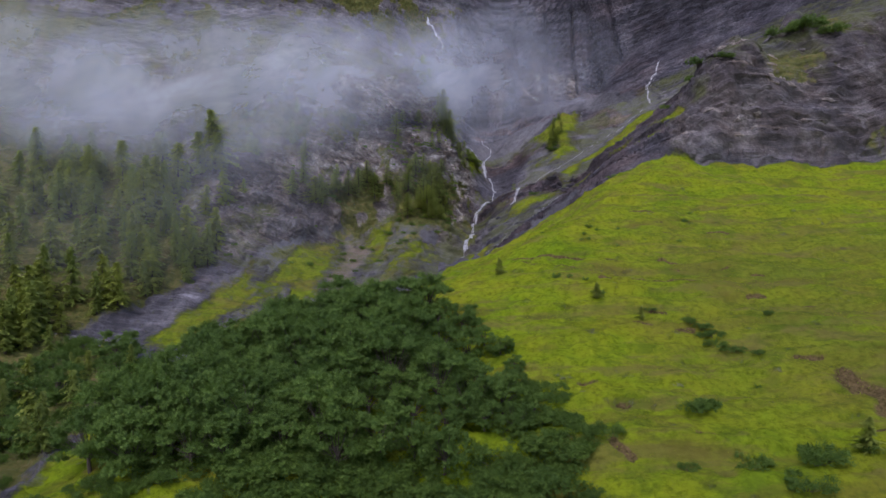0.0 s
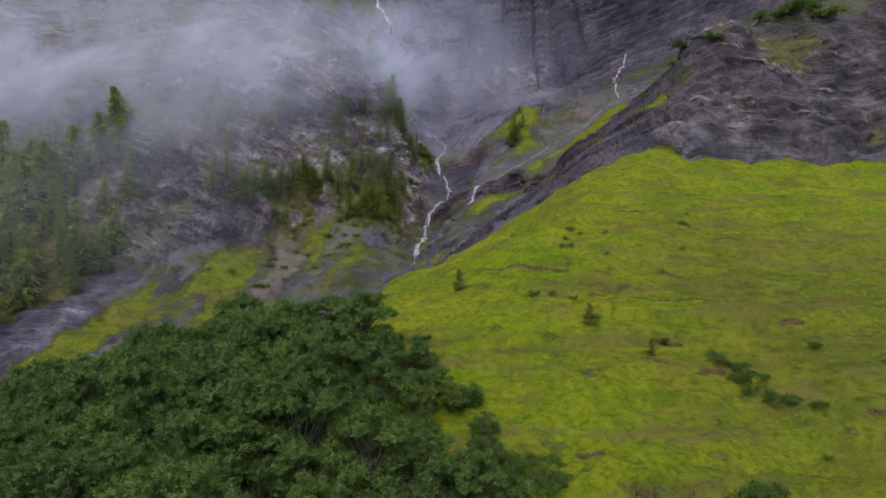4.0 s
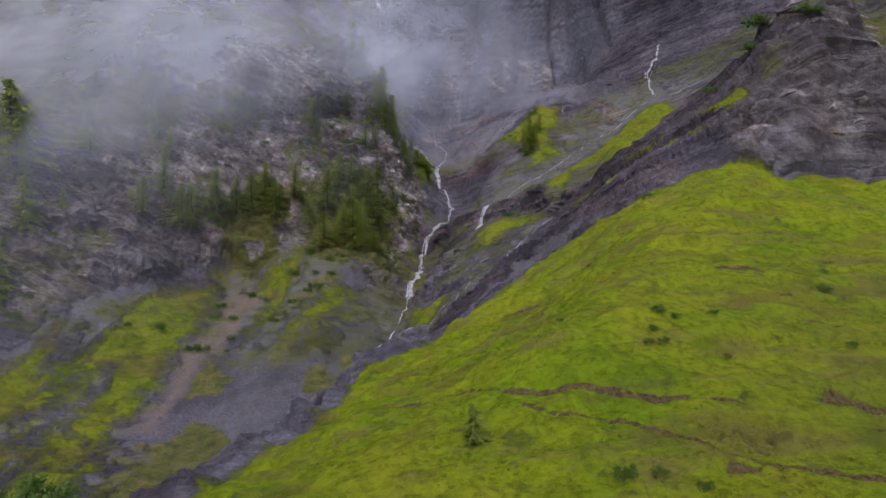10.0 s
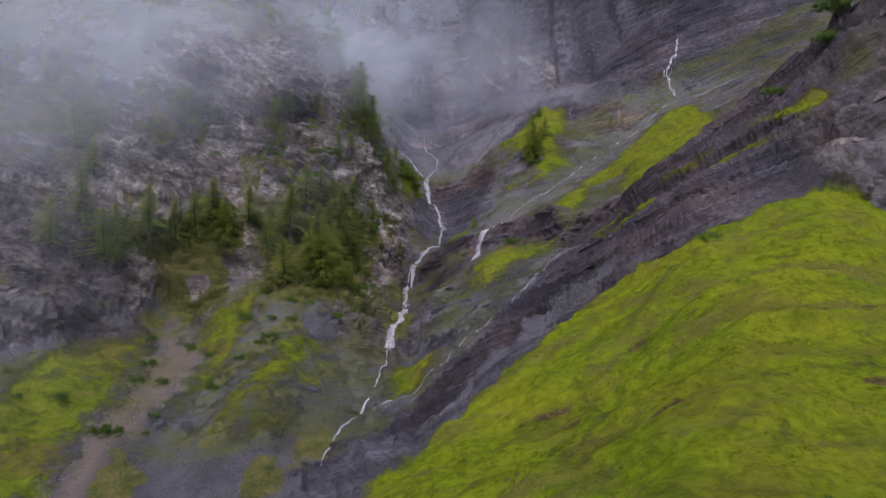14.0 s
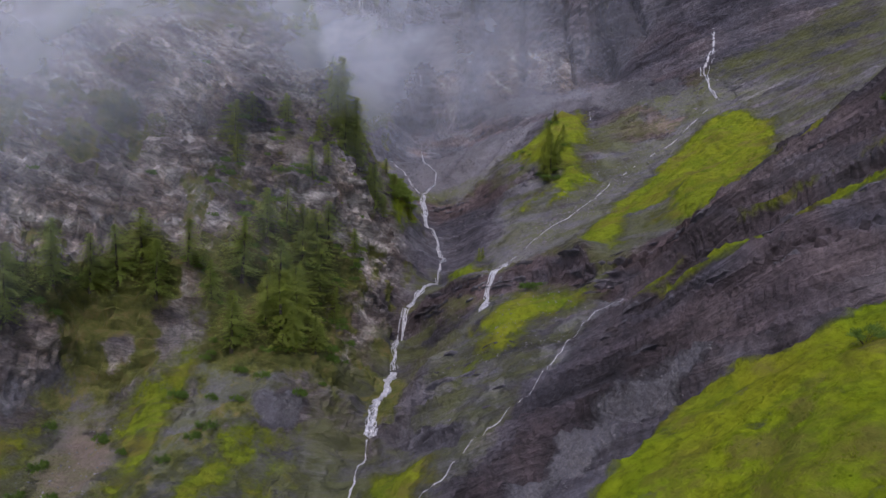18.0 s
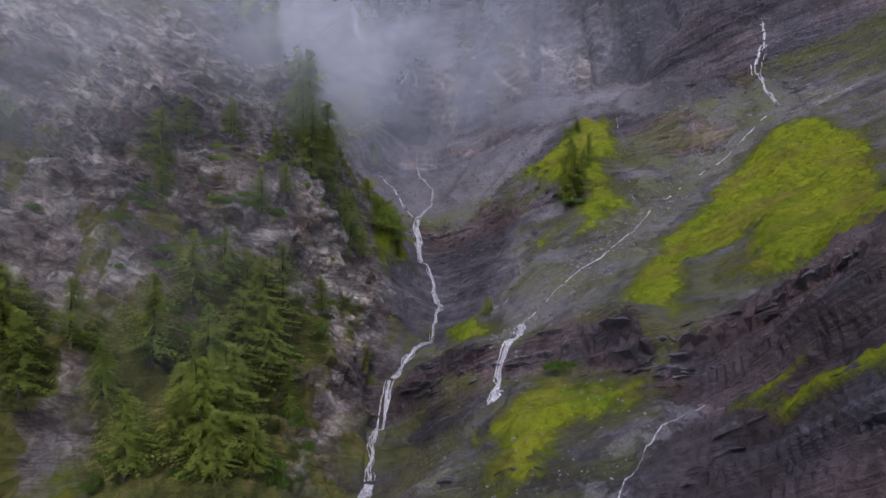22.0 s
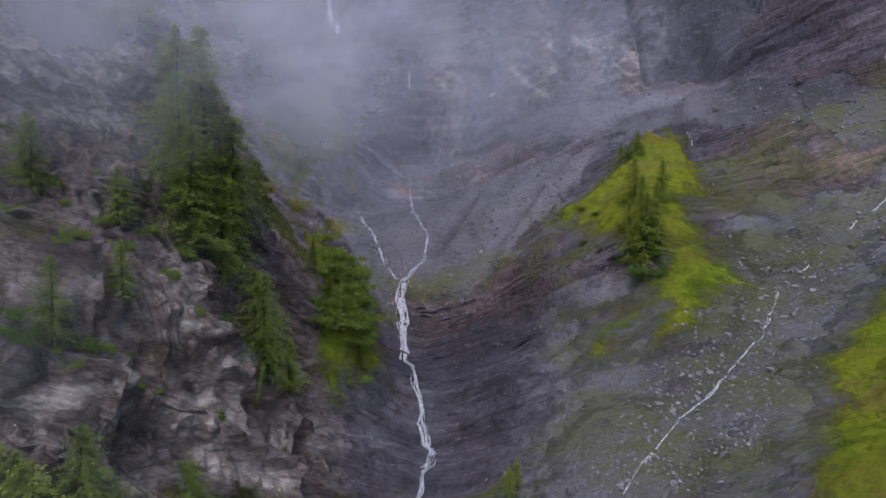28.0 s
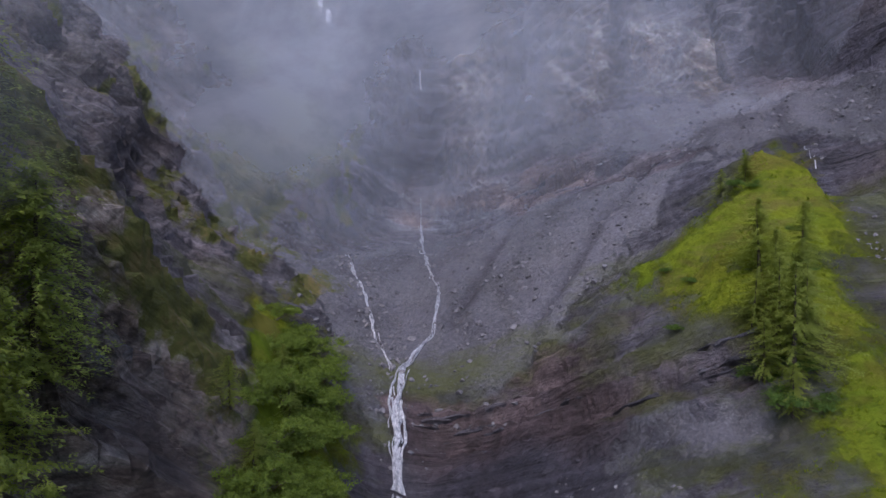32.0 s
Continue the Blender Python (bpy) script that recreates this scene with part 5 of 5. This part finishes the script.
def tufts(outline, count, label, tall):
    """Grass tufts over an outline, each a few bent blades."""
    xs, ys = [a for a, _ in outline], [b for _, b in outline]
    x = np.array([rng.uniform(min(xs), max(xs)) for _ in range(count)])
    y = np.array([rng.uniform(min(ys), max(ys)) for _ in range(count)])
    keep = (inside(x, y, outline, 2) > 0.6) & (fbm(np.column_stack([x, y, 0 * x]) * 0.4, 3) > 0.47)
    verts, faces = [], []
    for a, b in zip(x[keep], y[keep]):
        place, normal = on_land(a, b)
        big = tall * rng.uniform(0.5, 1.3)
        for k in range(4):
            t = rng.uniform(0, 6.28)
            dx, dy = math.cos(t) * big, math.sin(t) * big
            n = len(verts)
            verts += [(place.x - dy * 0.22, place.y + dx * 0.22, place.z - 0.05), (place.x + dy * 0.22, place.y - dx * 0.22, place.z - 0.05), (place.x + dx * 0.55, place.y + dy * 0.55, place.z + big * 0.5)]
            faces.append((n, n + 1, n + 2))
    return tagged(new("grass_tufts", mesh_of("grass_tufts", verts, faces, BLADES)), label, "grass", kind="stuff")


tufts([(2, 60), (60, 60), (62, 120), (50, 146), (34, 150), (18, 144), (0, 124), (-6, 100), (8, 84)], 30000, "thick uneven tufts of bright green meadow grass", 0.22)
tufts(PASTURE, 6000, "short green pasture grass on a steep slope", 0.28)
tufts(KNOLL, 5000, "green grass on a steep knoll", 0.26)


# ---- rock ledges: broken plates that follow the bedding ----
def ledge_shape(seed, pale=0.0):
    """A long flat block with broken ends, one metre each way before it is stretched."""
    r = random.Random(seed)
    bm = bmesh.new()
    for i in range(7):
        u = i / 6 - 0.5
        w = 0.5 * (1 - (2 * u) ** 4 * 0.75)
        drop = r.uniform(-0.25, 0.25)
        for sy in (-1, 1):
            for sz in (-1, 1):
                bm.verts.new((u + r.uniform(-0.06, 0.06), sy * w * r.uniform(0.5, 1.2), drop + sz * 0.5 * r.uniform(0.4, 1.1) * (1 - 0.7 * (2 * u) ** 4)))
    bm.verts.ensure_lookup_table()
    for i in range(6):
        a, b = i * 4, i * 4 + 4
        for p, q in ((0, 1), (1, 3), (3, 2), (2, 0)):
            bm.faces.new([bm.verts[k] for k in (a + p, a + q, b + q, b + p)])
    bm.faces.new([bm.verts[k] for k in (2, 3, 1, 0)])
    bm.faces.new([bm.verts[k] for k in (24, 25, 27, 26)])
    bmesh.ops.recalc_face_normals(bm, faces=bm.faces)
    me = bpy.data.meshes.new("rock_ledge")
    bm.to_mesh(me)
    bm.free()
    me.attributes.new("pale", "FLOAT", "POINT").data.foreach_set("value", np.full(len(me.vertices), pale, np.float32))
    me.materials.append(LAND_LOOK)
    return me


LEDGES = [ledge_shape(s) for s in range(80, 90)]
PALE_LEDGES = [ledge_shape(s, 0.9) for s in range(100, 110)]
BED_UP = Vector(BEDDING[:, 2])


def ledges(count, where, long, thick, deep, shapes=LEDGES):
    """Sets ledges on the land where the function gives a place in plan."""
    for _ in range(count):
        x, y = where()
        place, _ = on_land(x, y)
        spot = smooth_height(np.array([x, x + 4, x]), np.array([y, y, y + 4]))
        normal = Vector((spot[0] - spot[1], spot[0] - spot[2], 4)).normalized()
        run = BED_UP.cross(normal)
        if run.length < 0.15:
            continue
        run.normalize()
        up = (BED_UP - BED_UP.dot(run) * run).normalized()
        axes = Matrix((run, up.cross(run), up)).transposed().to_4x4()
        size = (rng.uniform(*long), rng.uniform(*deep), rng.uniform(*thick))
        ob = new("rock_ledge", rng.choice(shapes))
        ob.matrix_world = Matrix.Translation(place - normal * rng.uniform(0.38, 0.54) * size[1]) @ axes @ pose(0, 0, 0, rng.uniform(-9, 9), rng.uniform(-4, 4), rng.uniform(-10, 10)) @ Matrix.Diagonal((*size, 1))
        ob.parent = ground


def within(outline):
    xs, ys = [a for a, _ in outline], [b for _, b in outline]

    def pick():
        while True:
            x, y = rng.uniform(min(xs), max(xs)), rng.uniform(min(ys), max(ys))
            if inside(np.array([x]), np.array([y]), outline, 1)[0] > 0.5:
                return x, y
    return pick


ledges(70, within([(22, 164), (31, 158), (42, 157), (56, 168), (58, 184), (45, 186), (38, 184), (30, 180), (24, 174)]), (1.5, 6.0), (0.25, 0.8), (1.4, 2.6))
ledges(130, lambda: bed_place(RIM + SLAB_EDGE[1:], 1.3), (1.2, 4.0), (0.14, 0.36), (1.2, 2.2))
ledges(30, lambda: bed_place(KNOLL_LEDGE, 0.5), (2.0, 5.0), (0.15, 0.3), (0.9, 1.4))
ledges(24, lambda: bed_place(WALL_LEDGE, 0.9), (2.0, 5.0), (0.2, 0.5), (1.4, 2.4))
ledges(34, within([(60, 246), (75, 236), (84, 240), (84, 258), (66, 262)]), (2.0, 6.0), (0.25, 0.7), (1.5, 2.4))
ledges(30, within([(16, 228), (24, 229), (30, 236), (25, 244), (17, 243)]), (1.5, 4.5), (0.15, 0.4), (1.2, 2.0))
ledges(20, within([(10, 176), (20, 172), (24, 180), (14, 190)]), (2.5, 6.0), (0.2, 0.4), (1.4, 2.2))
ledges(170, within([(-16, 201), (-9, 200.5), (-4, 203), (0, 207), (5, 213), (4, 222), (-3, 222), (-12, 220), (-22, 216), (-24, 206)]), (1.0, 4.2), (0.25, 0.8), (1.3, 2.4), PALE_LEDGES)
ledges(60, within([(-64, 165), (-56, 160), (-48, 164), (-41, 171), (-33, 181), (-42, 182), (-58, 178)]), (1.5, 5.0), (0.4, 1.1), (1.5, 2.6), PALE_LEDGES)
ledges(60, within([(52, 153), (75, 153), (98, 155), (92, 172), (73, 170), (60, 162)]), (2.0, 7.0), (0.6, 1.6), (1.6, 3.0), PALE_LEDGES)


# ---- mist and haze: thin translucent sheets that stand in for cloud before the cliffs ----
def mist_haze_material(name, density, grain, floor):
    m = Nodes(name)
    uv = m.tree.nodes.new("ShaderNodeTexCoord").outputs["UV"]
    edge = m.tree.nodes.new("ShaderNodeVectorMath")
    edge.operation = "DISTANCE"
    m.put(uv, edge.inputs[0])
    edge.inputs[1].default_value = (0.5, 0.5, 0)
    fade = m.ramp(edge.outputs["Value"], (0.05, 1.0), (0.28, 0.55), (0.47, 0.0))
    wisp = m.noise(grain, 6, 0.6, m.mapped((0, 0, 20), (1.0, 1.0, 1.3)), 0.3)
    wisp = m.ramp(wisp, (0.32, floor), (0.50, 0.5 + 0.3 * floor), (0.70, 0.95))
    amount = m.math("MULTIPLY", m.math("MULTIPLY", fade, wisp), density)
    # the haze is this pale blue-white colour, spread by a noisy transparency
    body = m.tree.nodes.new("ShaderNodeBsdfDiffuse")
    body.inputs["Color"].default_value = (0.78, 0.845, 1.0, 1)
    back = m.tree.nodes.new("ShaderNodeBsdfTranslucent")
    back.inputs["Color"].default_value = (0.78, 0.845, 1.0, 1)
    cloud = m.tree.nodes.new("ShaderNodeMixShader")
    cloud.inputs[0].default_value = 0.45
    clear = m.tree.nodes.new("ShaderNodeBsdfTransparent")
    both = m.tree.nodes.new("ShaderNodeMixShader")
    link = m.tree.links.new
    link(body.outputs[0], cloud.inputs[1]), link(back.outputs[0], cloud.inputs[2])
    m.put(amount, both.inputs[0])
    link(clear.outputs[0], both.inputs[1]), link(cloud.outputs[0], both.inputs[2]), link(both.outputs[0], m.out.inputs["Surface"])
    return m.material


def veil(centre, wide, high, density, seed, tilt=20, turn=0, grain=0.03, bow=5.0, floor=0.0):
    """One bowed sheet of painted mist and haze that leans back with the slope behind it."""
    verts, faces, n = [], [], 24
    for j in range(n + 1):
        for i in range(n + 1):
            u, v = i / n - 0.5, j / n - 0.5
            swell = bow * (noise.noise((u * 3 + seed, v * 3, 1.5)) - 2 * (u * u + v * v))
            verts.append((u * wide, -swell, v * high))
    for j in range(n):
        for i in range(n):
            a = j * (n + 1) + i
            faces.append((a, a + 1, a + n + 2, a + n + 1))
    me = mesh_of("mist_veil", verts, faces, mist_haze_material("mist", density, grain, floor), True)
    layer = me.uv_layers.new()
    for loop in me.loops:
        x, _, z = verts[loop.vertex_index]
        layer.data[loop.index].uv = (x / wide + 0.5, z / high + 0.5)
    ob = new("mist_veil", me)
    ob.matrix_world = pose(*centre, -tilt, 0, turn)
    return tagged(ob, "thin grey sheet standing in for mist and haze before the cliffs", "mist", "veils of mist", "stuff")


# mist banks over the left cliff, then mist and haze before the head wall
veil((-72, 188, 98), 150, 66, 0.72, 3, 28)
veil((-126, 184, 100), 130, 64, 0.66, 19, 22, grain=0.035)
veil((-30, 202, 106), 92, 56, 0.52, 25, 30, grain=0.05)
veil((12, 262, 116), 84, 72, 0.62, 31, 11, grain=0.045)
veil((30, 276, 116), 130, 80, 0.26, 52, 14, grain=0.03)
# faint added sheets whose pale colour puts haze over cliff, trees and woods
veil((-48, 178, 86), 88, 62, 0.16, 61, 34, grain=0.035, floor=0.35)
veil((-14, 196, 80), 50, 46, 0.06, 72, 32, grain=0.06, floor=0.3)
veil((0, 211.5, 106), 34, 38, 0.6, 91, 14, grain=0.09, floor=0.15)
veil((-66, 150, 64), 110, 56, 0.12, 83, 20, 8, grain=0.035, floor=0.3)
